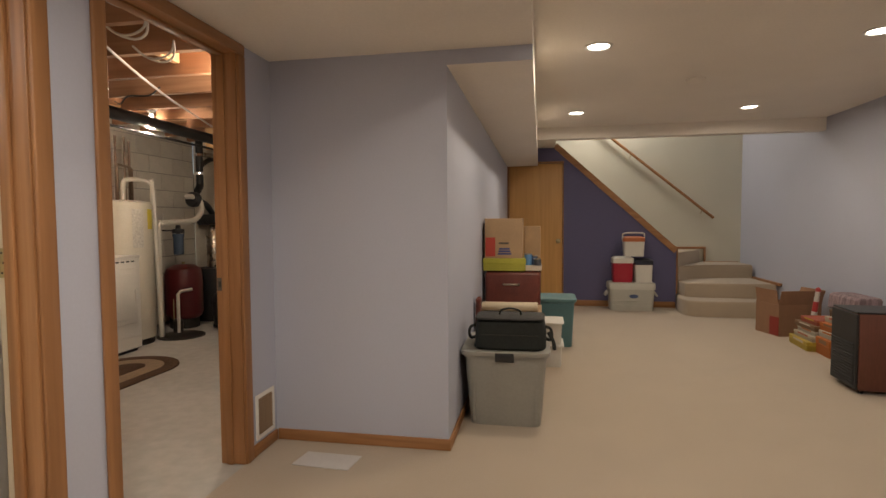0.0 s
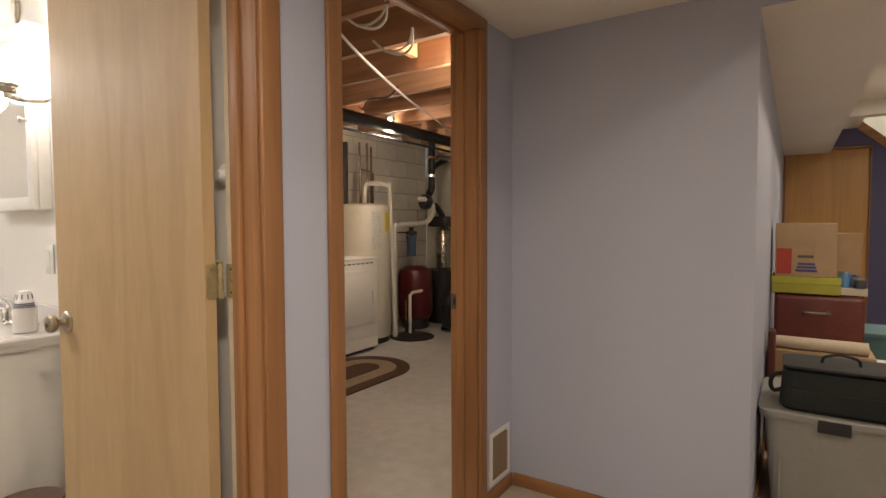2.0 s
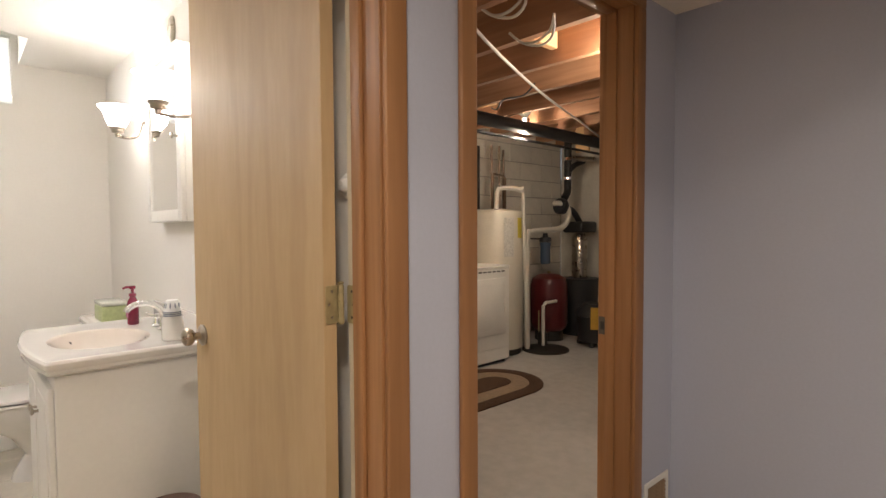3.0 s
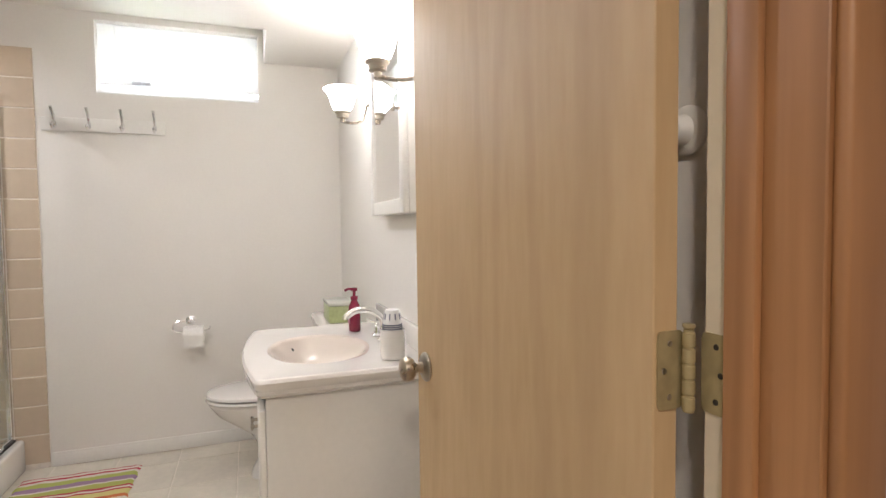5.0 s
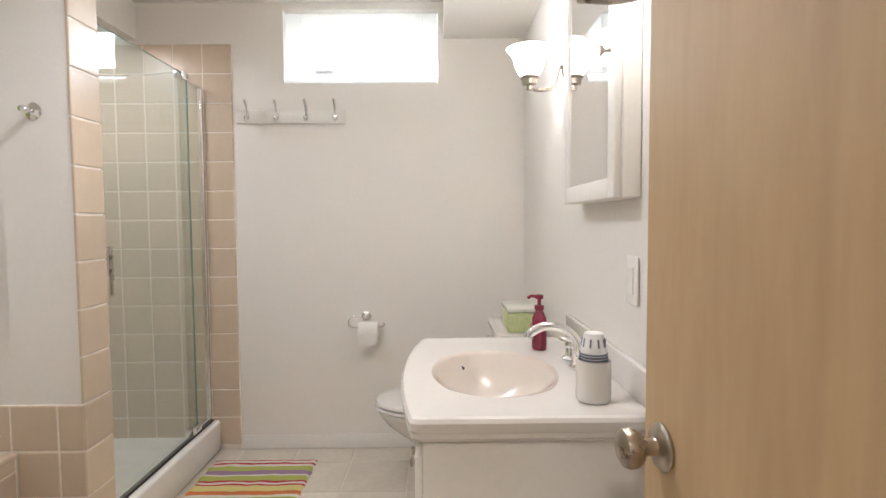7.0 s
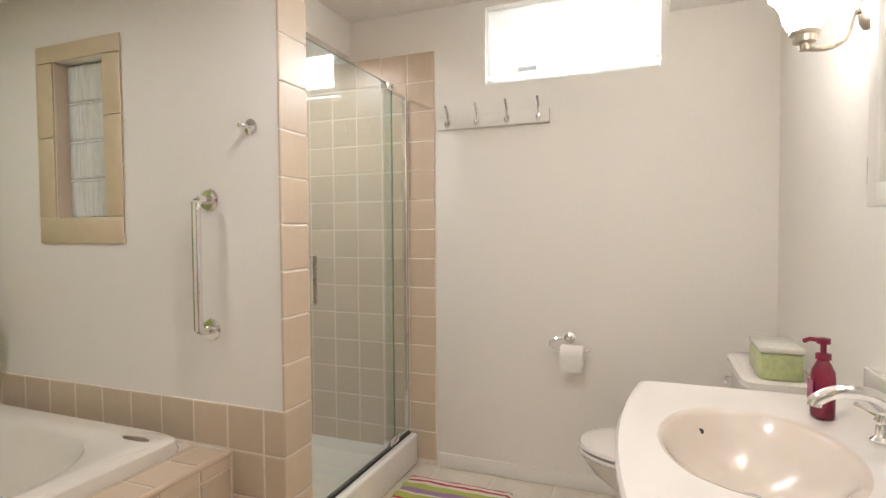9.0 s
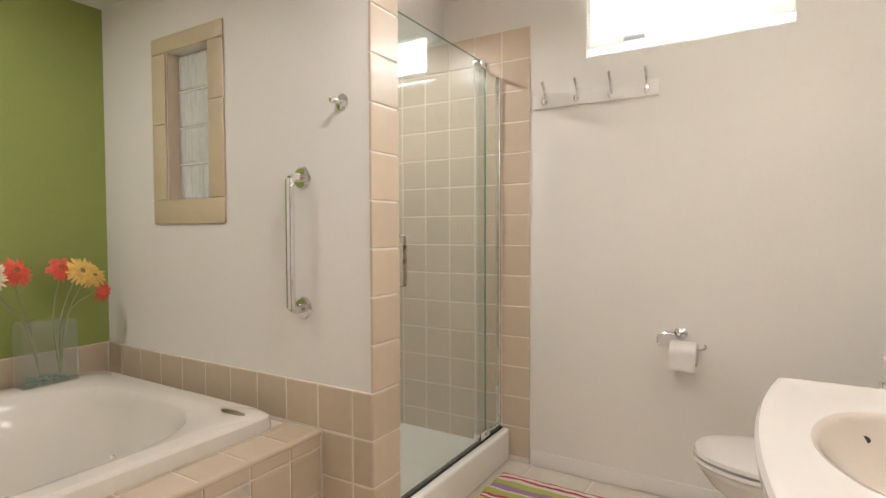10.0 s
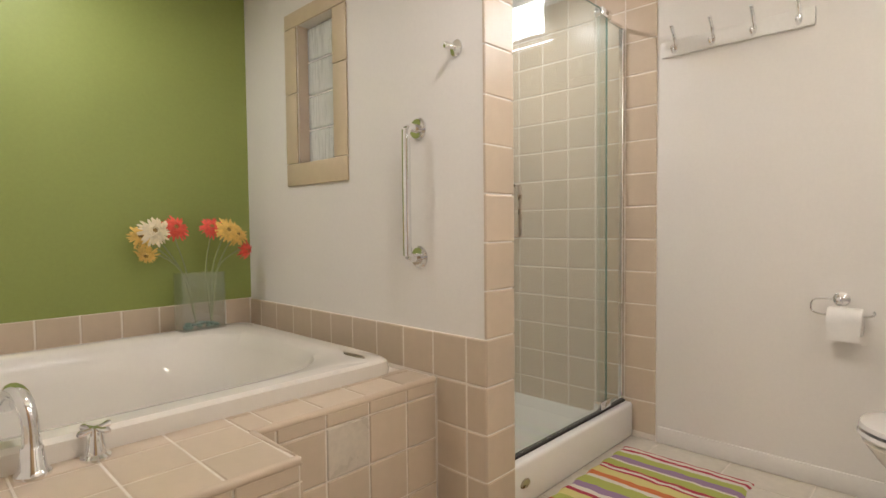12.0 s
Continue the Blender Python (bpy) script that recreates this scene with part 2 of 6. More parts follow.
# ---------------------------------------------------------------- mesh helpers
def quad_box(bm, x0, x1, y0, y1, z0, z1, bev=0.0, seg=2, mi=0):
    r = bmesh.ops.create_cube(bm, size=1)
    vs = r["verts"]
    for v in vs:
        v.co = Vector((x0 + (v.co.x + 0.5) * (x1 - x0), y0 + (v.co.y + 0.5) * (y1 - y0), z0 + (v.co.z + 0.5) * (z1 - z0)))
    fs = {f for v in vs for f in v.link_faces}
    for f in fs:
        f.material_index = mi
    if bev > 0:
        es = list({e for v in vs for e in v.link_edges})
        bmesh.ops.bevel(bm, geom=es, offset=bev, segments=seg, profile=0.5, affect="EDGES", material=mi)
    return bm


def box(x0, x1, y0, y1, z0, z1, bev=0.0, seg=2):
    return quad_box(bmesh.new(), x0, x1, y0, y1, z0, z1, bev, seg)


def lathe(profile, seg=32, centre=(0, 0, 0), turn=None, bm=None, sx=1.0, sy=1.0):
    bm = bm or bmesh.new()
    rings = []
    m = turn or Matrix()
    for r, z in profile:
        if r < 1e-6:
            rings.append([bm.verts.new(m @ Vector((0, 0, z)) + Vector(centre))])
        else:
            rings.append([bm.verts.new(m @ Vector((sx * r * math.cos(2 * math.pi * k / seg), sy * r * math.sin(2 * math.pi * k / seg), z)) + Vector(centre)) for k in range(seg)])
    for a, b in zip(rings, rings[1:]):
        for k in range(seg):
            k2 = (k + 1) % seg
            if len(a) == 1 and len(b) == 1:
                continue
            if len(a) == 1:
                bm.faces.new((a[0], b[k2], b[k]))
            elif len(b) == 1:
                bm.faces.new((a[k], a[k2], b[0]))
            else:
                bm.faces.new((a[k], a[k2], b[k2], b[k]))
    for ring, flip in ((rings[0], True), (rings[-1], False)):
        if len(ring) > 2:
            bm.faces.new(ring[::-1] if flip else ring)
    return bm


def tube(pts, r, seg=10, bm=None, smooth=0):
    bm = bm or bmesh.new()
    P = [Vector(p) for p in pts]
    if smooth:
        Q = []
        for i in range(len(P) - 1):
            a, b, c, d = P[max(i - 1, 0)], P[i], P[i + 1], P[min(i + 2, len(P) - 1)]
            for k in range(smooth):
                t = k / smooth
                Q.append(0.5 * ((2 * b) + (c - a) * t + (2 * a - 5 * b + 4 * c - d) * t * t + (3 * b - a - 3 * c + d) * t ** 3))
        P = Q + [P[-1]]
    rings, up = [], None
    for i, p in enumerate(P):
        d = (P[min(i + 1, len(P) - 1)] - P[max(i - 1, 0)]).normalized()
        if up is None:
            up = d.orthogonal().normalized()
        up = (up - d * up.dot(d)).normalized()
        side = d.cross(up)
        rr = r[min(i, len(r) - 1)] if isinstance(r, (list, tuple)) else r
        rings.append([bm.verts.new(p + rr * (math.cos(2 * math.pi * k / seg) * up + math.sin(2 * math.pi * k / seg) * side)) for k in range(seg)])
    for a, b in zip(rings, rings[1:]):
        for k in range(seg):
            bm.faces.new((a[k], a[(k + 1) % seg], b[(k + 1) % seg], b[k]))
    bm.faces.new(rings[0][::-1])
    bm.faces.new(rings[-1])
    return bm


def prism(outline, z0, z1, bm=None, bev=0.0):
    """Upright prism over a counter-clockwise outline."""
    bm = bm or bmesh.new()
    lo = [bm.verts.new((x, y, z0)) for x, y in outline]
    hi = [bm.verts.new((x, y, z1)) for x, y in outline]
    n = len(outline)
    fs = [bm.faces.new(lo[::-1]), bm.faces.new(hi)]
    for k in range(n):
        fs.append(bm.faces.new((lo[k], lo[(k + 1) % n], hi[(k + 1) % n], hi[k])))
    if bev:
        bmesh.ops.bevel(bm, geom=list(fs[1].edges), offset=bev, segments=3, profile=0.5, affect="EDGES")
    return bm


def finish(name, bm, material, smooth=35):
    bmesh.ops.recalc_face_normals(bm, faces=bm.faces)
    me = bpy.data.meshes.new(name)
    bm.to_mesh(me)
    bm.free()
    for m in (material if isinstance(material, (list, tuple)) else [material]):
        me.materials.append(m)
    if smooth:
        me.polygons.foreach_set("use_smooth", [True] * len(me.polygons))
        me.set_sharp_from_angle(angle=radians(smooth))
    return me


def setting(name, bm, material, label, category):
    return tagged(new(name, finish(name, bm, material)), label, category, kind="structure")


def thing(name, place, label, category, group="", rz=0.0):
    ob = new(name)
    ob.empty_display_size = 0.1
    ob.matrix_world = pose(*place, 0, 0, rz)
    return tagged(ob, label, category, group)


def part(name, bm, material, parent, label=""):
    ob = new(name, finish(name, bm, material))
    ob.parent = parent
    return tagged(ob, label)


def solo(name, place, bm, material, label, category, group="", rz=0.0):
    ob = new(name, finish(name, bm, material))
    ob.matrix_world = pose(*place, 0, 0, rz)
    return tagged(ob, label, category, group)


# ---------------------------------------------------------------- large structure
XW, XB = -1.9, -2.015            # hall face and back face of the wall with both doors
BX, BN, BS = -4.90, 2.008, -1.215   # bathroom: window wall, vanity wall, green wall
PX0, PX1, PY = -3.868, -3.732, 0.387  # partition between tub and shower
HALLZ, MAINZ, SOFZ = 2.085, 2.30, 2.01
BCZ = 2.22
LX, LY1 = -5.0, 7.05             # laundry: block wall, back wall

setting("floor_carpet", box(XW, 2.75, -2.2, 9.5, -0.12, 0), CARPET, "beige cut pile carpet over the whole recreation room", "floor")
setting("floor_concrete", box(LX - 0.15, XW, 2.07, LY1 + 0.1, -0.12, -0.004), CONCRETE, "bare grey concrete floor of the laundry room", "floor")
bath_floor = setting("floor_bathroom", box(BX - 0.2, XW, BS - 0.12, 2.07, -0.12, -0.003), GROUT, "pale beige ceramic tile floor of the bathroom", "floor")

# wall with the bathroom door and the laundry opening
B0, B1, BT = 1.165, 1.963, 2.05
L0, L1, LT = 2.217, 3.038, 2.05
bm = bmesh.new()
quad_box(bm, XB, XW, -2.2, B0, 0, 2.4)
quad_box(bm, XB, XW, B0, B1, BT, 2.4)
quad_box(bm, XB, XW, B1, L0, 0, 2.4)
quad_box(bm, XB, XW, L0, L1, LT, 2.4)
quad_box(bm, XB, XW, L1, LY1 + 0.1, 0, 2.4)
setting("wall_west", bm, LAVENDER, "lavender painted wall with two door openings", "wall")
bm = bmesh.new()
quad_box(bm, XB - 0.006, XB - 0.001, BS, B0, 0, 2.3)
quad_box(bm, XB - 0.006, XB - 0.001, B0, B1, BT, 2.3)
quad_box(bm, XB - 0.006, XB - 0.001, B1, BN, 0, 2.3)
setting("wall_bath_east", bm, BATH, "white painted plaster on the bathroom side of the door wall", "wall")
setting("wall_jog", box(XW, -0.92, 3.355, 3.47, 0, 2.4), LAVENDER, "lavender painted wall beside the laundry doorway", "wall")
setting("wall_long", box(-1.03, -0.92, 3.47, 8.60, 0, 2.4), LAVENDER, "long lavender wall behind the stored boxes", "wall")
setting("wall_east", box(2.55, 2.68, -2.2, 9.5, 0, 3.9), LAVENDER, "lavender painted side wall of the recreation room", "wall")
setting("wall_behind", box(XW, 2.55, -2.3, -2.2, 0, 2.4), LAVENDER, "plain lavender wall closing the room", "wall")
# navy wall below the stair: sloped top
bm = bmesh.new()
sec = [(-0.118, 0.0), (1.405, 0.0), (1.405, 0.80), (-0.235, 2.30), (-0.92, 2.30), (-0.92, 2.075), (-0.118, 2.075)]
lo = [bm.verts.new((x, 8.44, z)) for x, z in sec]
hi = [bm.verts.new((x, 8.55, z)) for x, z in sec]
bm.faces.new(lo)
bm.faces.new(hi[::-1])
for k in range(len(sec)):
    k2 = (k + 1) % len(sec)
    bm.faces.new((lo[k], hi[k], hi[k2], lo[k2]))
setting("wall_stair_navy", bm, NAVY, "navy blue wall under the stair with a sloping top", "wall")
setting("wall_stair_back", box(-2.2, 2.55, 9.40, 9.5, 0, 3.9), CREAM, "cream painted stairwell wall", "wall")
setting("wall_stair_end", box(-2.3, -2.2, 8.44, 9.5, 0, 3.9), CREAM, "cream painted end of the stairwell", "wall")
setting("ceiling_stairwell", box(-2.3, 2.68, 7.0, 9.5, 3.9, 4.0), CEIL, "high off-white stairwell ceiling", "ceiling")
# ceilings
setting("ceiling_main", box(-0.485, 2.55, -2.2, 7.0, MAINZ, 2.42), CEIL, "off-white textured basement ceiling", "ceiling")
setting("ceiling_hall", box(XW, -0.485, -2.2, 3.352, HALLZ, 2.42), CEIL, "lower off-white ceiling by the doors", "ceiling")
setting("soffit", box(-0.92, -0.485, 3.355, 8.437, SOFZ, 2.42), CEIL, "boxed off-white duct soffit along the wall", "soffit")
setting("soffit_face", box(-0.92, -0.4855, 3.349, 3.3545, SOFZ, HALLZ - 0.001), LAVENDER, "lavender painted front of the soffit", "soffit")
setting("header_beam", box(-0.485, 2.55, 7.0, 7.14, 2.165, 3.9), CEIL, "off-white header at the foot of the stair", "beam")
setting("stair_soffit", box(-0.485, -0.25, 7.14, 8.44, 2.26, 3.9), CEIL, "off-white soffit beside the stairwell", "soffit")
setting("stair_cap_wall", box(-2.2, -0.25, 8.44, 8.55, 2.42, 3.9), CREAM, "cream wall above the closet door", "wall")

# bathroom shell
WY0, WY1, WZ0, WZ1 = 0.727, 1.545, 1.986, 2.372
bm = bmesh.new()
quad_box(bm, BX - 0.22, BX, BS - 0.1, WY0, 0, 2.6)
quad_box(bm, BX - 0.22, BX, WY1, BN + 0.11, 0, 2.6)
quad_box(bm, BX - 0.22, BX, WY0, WY1, 0, WZ0)
quad_box(bm, BX - 0.22, BX, WY0, WY1, WZ1, 2.6)
wall_window = setting("wall_window", bm, BATH, "white painted wall with a small high basement window", "wall")
setting("wall_vanity", box(BX, XB - 0.006, BN, 2.12, 0, 2.4), BATH, "white painted wall behind vanity and toilet", "wall")
wall_green = setting("wall_green", box(BX, XB - 0.006, BS - 0.1, BS, 0, 2.4), GREEN, "bright green accent wall behind the bathtub", "wall")
# partition with the glass block opening
GY0, GY1, GZ0, GZ1 = -0.709, -0.426, 1.314, 1.935
bm = bmesh.new()
quad_box(bm, PX0, PX1, BS, GY0, 0, BCZ)
quad_box(bm, PX0, PX1, GY1, PY - 0.0035, 0, BCZ)
quad_box(bm, PX0, PX1, GY0, GY1, 0, GZ0)
quad_box(bm, PX0, PX1, GY0, GY1, GZ1, BCZ)
wall_partition = setting("wall_partition", bm, BATH, "off-white partition between the bathtub and the shower", "wall")
# dropped ceiling with the light well at the window
bm = bmesh.new()
VX, VY0, VY1, WELLZ = -4.10, -0.05, 1.578, 2.41
quad_box(bm, VX, XB - 0.006, BS, BN, BCZ, WELLZ)
quad_box(bm, BX, VX, VY1, BN, BCZ, WELLZ)
quad_box(bm, BX, VX, BS, VY0, BCZ, WELLZ)
prism([(-4.345, VY1), (VX, 1.0), (VX, VY1)], BCZ, WELLZ, bm)
quad_box(bm, BX, VX + 0.08, VY0 - 0.08, VY1 + 0.08, WELLZ, 2.49)
setting("ceiling_bathroom", bm, BATH, "white dropped ceiling with a light well at the window", "ceiling")

# laundry shell
wall_block = setting("wall_block", box(LX - 0.12, LX - 0.006, 2.12, LY1, 0, 2.45), MORTAR, "painted concrete block foundation wall", "wall")
wall_back = setting("wall_laundry_back", box(LX, XB, LY1, LY1 + 0.1, 0, 2.45), BLOCK, "grey painted foundation wall at the back of the laundry", "wall")
bm = bmesh.new()
quad_box(bm, LX - 0.1, XB, 2.12, LY1, 2.36, 2.40, mi=1)
for k in range(12):
    y = 2.43 + 0.41 * k
    quad_box(bm, -3.80, XB, y - 0.02, y + 0.02, 2.135, 2.36, mi=0)
    quad_box(bm, LX - 0.1, -3.80, y - 0.02, y + 0.02, 2.29, 2.36, mi=0)
setting("ceiling_laundry", bm, [JOIST, PLY], "open ceiling of brown joists under plywood", "ceiling")

# outdoors
setting("ground", box(-400, -5.13, -300, 300, 1.75, 1.90), plain("lawn", (0.10, 0.13, 0.05), 0.95, var=0.2, scale=3, bump=0.6), "sunlit ground outside the basement window", "ground")


# ---------------------------------------------------------------- more shapes
def ring(cx, cy, hx, hy, e, z, n=64):
    out = []
    for k in range(n):
        a = 2 * math.pi * k / n
        c, s = math.cos(a), math.sin(a)
        out.append((cx + hx * math.copysign(abs(c) ** (2 / e), c), cy + hy * math.copysign(abs(s) ** (2 / e), s), z))
    return out


def loft(rings, bm=None, cap0=True, cap1=True):
    bm = bm or bmesh.new()
    R = [[bm.verts.new(p) for p in r] for r in rings]
    n = len(R[0])
    for a, b in zip(R, R[1:]):
        for k in range(n):
            bm.faces.new((a[k], a[(k + 1) % n], b[(k + 1) % n], b[k]))
    if cap0:
        bm.faces.new(R[0][::-1])
    if cap1:
        bm.faces.new(R[-1])
    return bm


RX90 = Matrix.Rotation(radians(90), 4, "X")     # z axis to -y
RXN90 = Matrix.Rotation(radians(-90), 4, "X")   # z axis to +y
RY90 = Matrix.Rotation(radians(90), 4, "Y")     # z axis to +x
RYN90 = Matrix.Rotation(radians(-90), 4, "Y")


# ---------------------------------------------------------------- door frames, baseboards
def casing_leg(w=0.058, h=2.03):
    bm = bmesh.new()
    quad_box(bm, 0, 0.016, 0, w, 0, h, 0.005, 3)
    return bm


def frame_at(name, y0, y1, top, label, rabbet):
    f = thing(name, (0, 0, 0), label, "door frame")
    f["kind"] = "structure"
    xr = -1.994
    for a, b in ((y0, y0 + 0.018), (y1 - 0.018, y1)):
        part("jamb", box(xr, XW + 0.002, a, b, 0, top, 0.0015, 1), FIR_Z, f)
        part("rabbet", box(XB - 0.012, xr - 0.0004, a, b, 0, top, 0.0015, 1), rabbet, f)
    part("head", box(XB - 0.012, XW + 0.002, y0 + 0.018, y1 - 0.018, top - 0.018, top, 0.0015, 1), FIR_Y, f)
    part("door_stop", box(xr, -1.957, y0 + 0.018, y0 + 0.029, 0, top - 0.018, 0.003, 2), FIR_Z, f)
    part("door_stop", box(xr, -1.957, y1 - 0.029, y1 - 0.018, 0, top - 0.018, 0.003, 2), FIR_Z, f)
    part("door_stop", box(xr, -1.957, y0 + 0.029, y1 - 0.029, top - 0.029, top - 0.018, 0.003, 2), FIR_Y, f)
    for y, s in ((y1 - 0.012, 1), (y0 + 0.012, -1)):
        leg = part("casing", casing_leg(0.060 if s > 0 else 0.055, 2.03), FIR_Z, f)
        leg.matrix_world = Matrix.Translation((XW + 0.001, y, 0)) @ Matrix.Diagonal((1, s, 1, 1))
    part("head_casing", box(XW + 0.001, XW + 0.017, y0 - 0.043, y1 + 0.048, 2.03, HALLZ - 0.002, 0.005, 3), FIR_Y, f)
    return f


frame_bath = frame_at("door_frame_1", B0, B1, BT, "stained fir door frame and casing of the bathroom", RABBET)
frame_laundry = frame_at("door_frame_2", L0, L1, LT, "stained fir door frame and casing of the laundry opening", FIR_Z)
strike = part("strike_plate", box(-2.024, -1.9945, L1 - 0.0193, L1 - 0.0181, 0.875, 0.94, 0.0004, 1), plain("dark_metal", (0.10, 0.085, 0.07), 0.45), frame_laundry, "dark metal strike plate")
part("latch_hole", box(-2.016, -2.002, L1 - 0.0198, L1 - 0.01935, 0.893, 0.922), BLACKM, frame_laundry)


def baseboard(name, x0, x1, y0, y1, material, h=0.062):
    return setting(name, box(x0, x1, y0, y1, 0.001, h, 0.004, 2), material, "low baseboard along the foot of the wall", "baseboard")


baseboard("baseboard_jog", XW + 0.013, -0.908, 3.342, 3.354, FIR_X)
baseboard("baseboard_west", XW + 0.001, XW + 0.013, L1 + 0.054, 3.342, FIR_Y)
baseboard("baseboard_west_mid", XW + 0.001, XW + 0.013, B1 + 0.054, L0 - 0.045, FIR_Y)
baseboard("baseboard_long", -0.919, -0.908, 3.3545, 8.43, FIR_Y)
baseboard("baseboard_navy", -0.10, 1.40, 8.428, 8.439, FIR_X, 0.085)
baseboard("baseboard_east", 2.537, 2.549, -2.2, 7.9, FIR_Y)
baseboard("baseboard_bath", BX + 0.001, BX + 0.013, 0.462, BN - 0.001, WHITEP, 0.078)
baseboard("baseboard_bath_north", BX + 0.013, XB - 0.01, BN - 0.013, BN - 0.001, WHITEP, 0.078)


# ---------------------------------------------------------------- bathroom door
door = thing("door", (-2.033, 1.929, 0), "open flush maple veneer door with a nickel knob", "door", rz=182.7)
door["kind"] = "structure"
part("leaf", box(0.012, 0.774, 0.004, 0.039, 0.012, 2.03, 0.0015, 1), MAPLE, door)
knob_profile = [(0.0, 0.0), (0.033, 0.0), (0.034, 0.004), (0.029, 0.009), (0.013, 0.012), (0.011, 0.022), (0.013, 0.03), (0.022, 0.034), (0.0275, 0.042), (0.0285, 0.05), (0.026, 0.058), (0.018, 0.063), (0.0, 0.065)]
part("knob", lathe(knob_profile, 32, (0.714, 0.0392, 0.93), RXN90), NICKEL, door, "brushed nickel door knob")
part("knob", lathe(knob_profile, 32, (0.714, 0.0038, 0.93), RX90), NICKEL, door, "brushed nickel door knob")
part("latch", box(0.7742, 0.7755, 0.010, 0.033, 0.90, 0.96), BRASS, door)
for hz in (0.20, 1.095, 1.865):
    hg = part("hinge", tube([(0, 0, hz - 0.046), (0, 0, hz + 0.046)], 0.0058, 12), BRASS, door, "dull brass butt hinge")
    part("pin", lathe([(0, 0), (0.0045, 0), (0.0072, 0.003), (0.0072, 0.006), (0, 0.008)], 12, (0, 0, hz + 0.046)), BRASS, hg)
    part("hinge_leaf", loft([ring(0, 0, 0.044, 0.0185, 9, 0, 40), ring(0, 0, 0.044, 0.0185, 9, 0.0022, 40)]), BRASS, hg).matrix_basis = pose(0.0096, 0.0165, hz, 0, 90, 0)
    jl = part("hinge_leaf", loft([ring(0, 0, 0.0165, 0.044, 9, 0, 40), ring(0, 0, 0.0165, 0.044, 9, 0.0022, 40)]), BRASS, hg)
    jl.matrix_parent_inverse = pose(-2.033, 1.929, 0, 0, 0, 182.7).inverted()
    jl.matrix_basis = pose(-2.033 + 0.0205, B1 - 0.0182, hz, 90, 0, 0)
    for k, dz in enumerate((-0.03, 0.0, 0.03)):
        sc = part("screw", lathe([(0, 0), (0.0036, 0), (0.003, 0.001), (0, 0.001)], 10), DARKM, hg)
        sc.matrix_parent_inverse = pose(-2.033, 1.929, 0, 0, 0, 182.7).inverted()
        sc.matrix_basis = pose(-2.033 + 0.024 + 0.006 * (k % 2), B1 - 0.0205, hz + dz, 90, 0, 0)
    for k in range(5):
        part("knuckle", lathe([(0.0062, 0), (0.0072, 0.001), (0.0072, 0.0145), (0.0062, 0.0155)], 12, (0, 0, hz - 0.044 + 0.0178 * k)), BRASS, hg)
    for k, dz in enumerate((-0.03, 0.0, 0.03)):
        part("screw", lathe([(0, 0), (0.0035, 0), (0.003, 0.001), (0, 0.001)], 10, (0.0094, 0.018 + 0.008 * (k % 2), hz + dz), RYN90), NICKEL, hg)
solo("wall_bumper", (-2.115, BN - 0.001, 1.375), lathe([(0, 0), (0.032, 0), (0.032, 0.004), (0.027, 0.009), (0.020, 0.011), (0.018, 0.020), (0.012, 0.026), (0.0, 0.028)], 28, (0, 0, 0), RX90), WHITEP, "round white door bumper stuck on the bathroom wall", "bumper")

# ---------------------------------------------------------------- laundry vent grille in the hall
vent = thing("wall_vent", (XW, 3.128, 0.075), "white wall vent with brown dusty louvres near the floor", "vent")
bm = bmesh.new()
VW, VH = 0.190, 0.238
quad_box(bm, 0.001, 0.009, 0, 0.022, 0, VH, 0.002, 1)
quad_box(bm, 0.001, 0.009, VW - 0.022, VW, 0, VH, 0.002, 1)
quad_box(bm, 0.001, 0.009, 0.022, VW - 0.022, 0, 0.022, 0.002, 1)
quad_box(bm, 0.001, 0.009, 0.022, VW - 0.022, VH - 0.022, VH, 0.002, 1)
part("frame", bm, WHITEP, vent)
DUST = plain("dusty_louvre", (0.30, 0.20, 0.12), 0.7, var=0.15)
part("backing", box(0.0005, 0.002, 0.022, VW - 0.022, 0.022, VH - 0.022), DUST, vent)
for k in range(12):
    z = 0.03 + k * 0.0155
    s = part("slat", box(-0.001, 0.001, 0.022, VW - 0.022, -0.006, 0.006), DUST, vent)
    s.matrix_basis = pose(0.0055, 0, z, 0, -40, 0)

# ---------------------------------------------------------------- recessed lights and added fill
can = None
# hall, bathroom and rear main fixtures are unseen additions
for cx, cy, cz in [(x, y, MAINZ) for x, y in CANS] + [(x, y, HALLZ) for x, y in HALL_FILL_CANS] + [(x, y, BCZ) for x, y, w in BATH_FILL_CANS]:
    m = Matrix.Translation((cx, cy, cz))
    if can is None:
        can = thing("recessed_light", (cx, cy, MAINZ), "white round recessed ceiling light, or an added fill copy, switched on", "ceiling light", "recessed lights")
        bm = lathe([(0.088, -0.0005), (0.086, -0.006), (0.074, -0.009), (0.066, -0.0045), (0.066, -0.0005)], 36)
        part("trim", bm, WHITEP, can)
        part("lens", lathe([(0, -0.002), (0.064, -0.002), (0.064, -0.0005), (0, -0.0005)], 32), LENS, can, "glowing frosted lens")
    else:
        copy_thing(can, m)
solo("smoke_detector", (0.73, 5.08, MAINZ), lathe([(0.07, 0.0), (0.07, -0.012), (0.055, -0.026), (0.02, -0.03), (0, -0.03)], 32), CEIL, "pale round smoke detector on the ceiling", "detector")

# ---------------------------------------------------------------- stair
stair = thing("staircase", (0, 0, 0), "carpeted winder stair with stained wood trim", "stairs")
stair["kind"] = "structure"
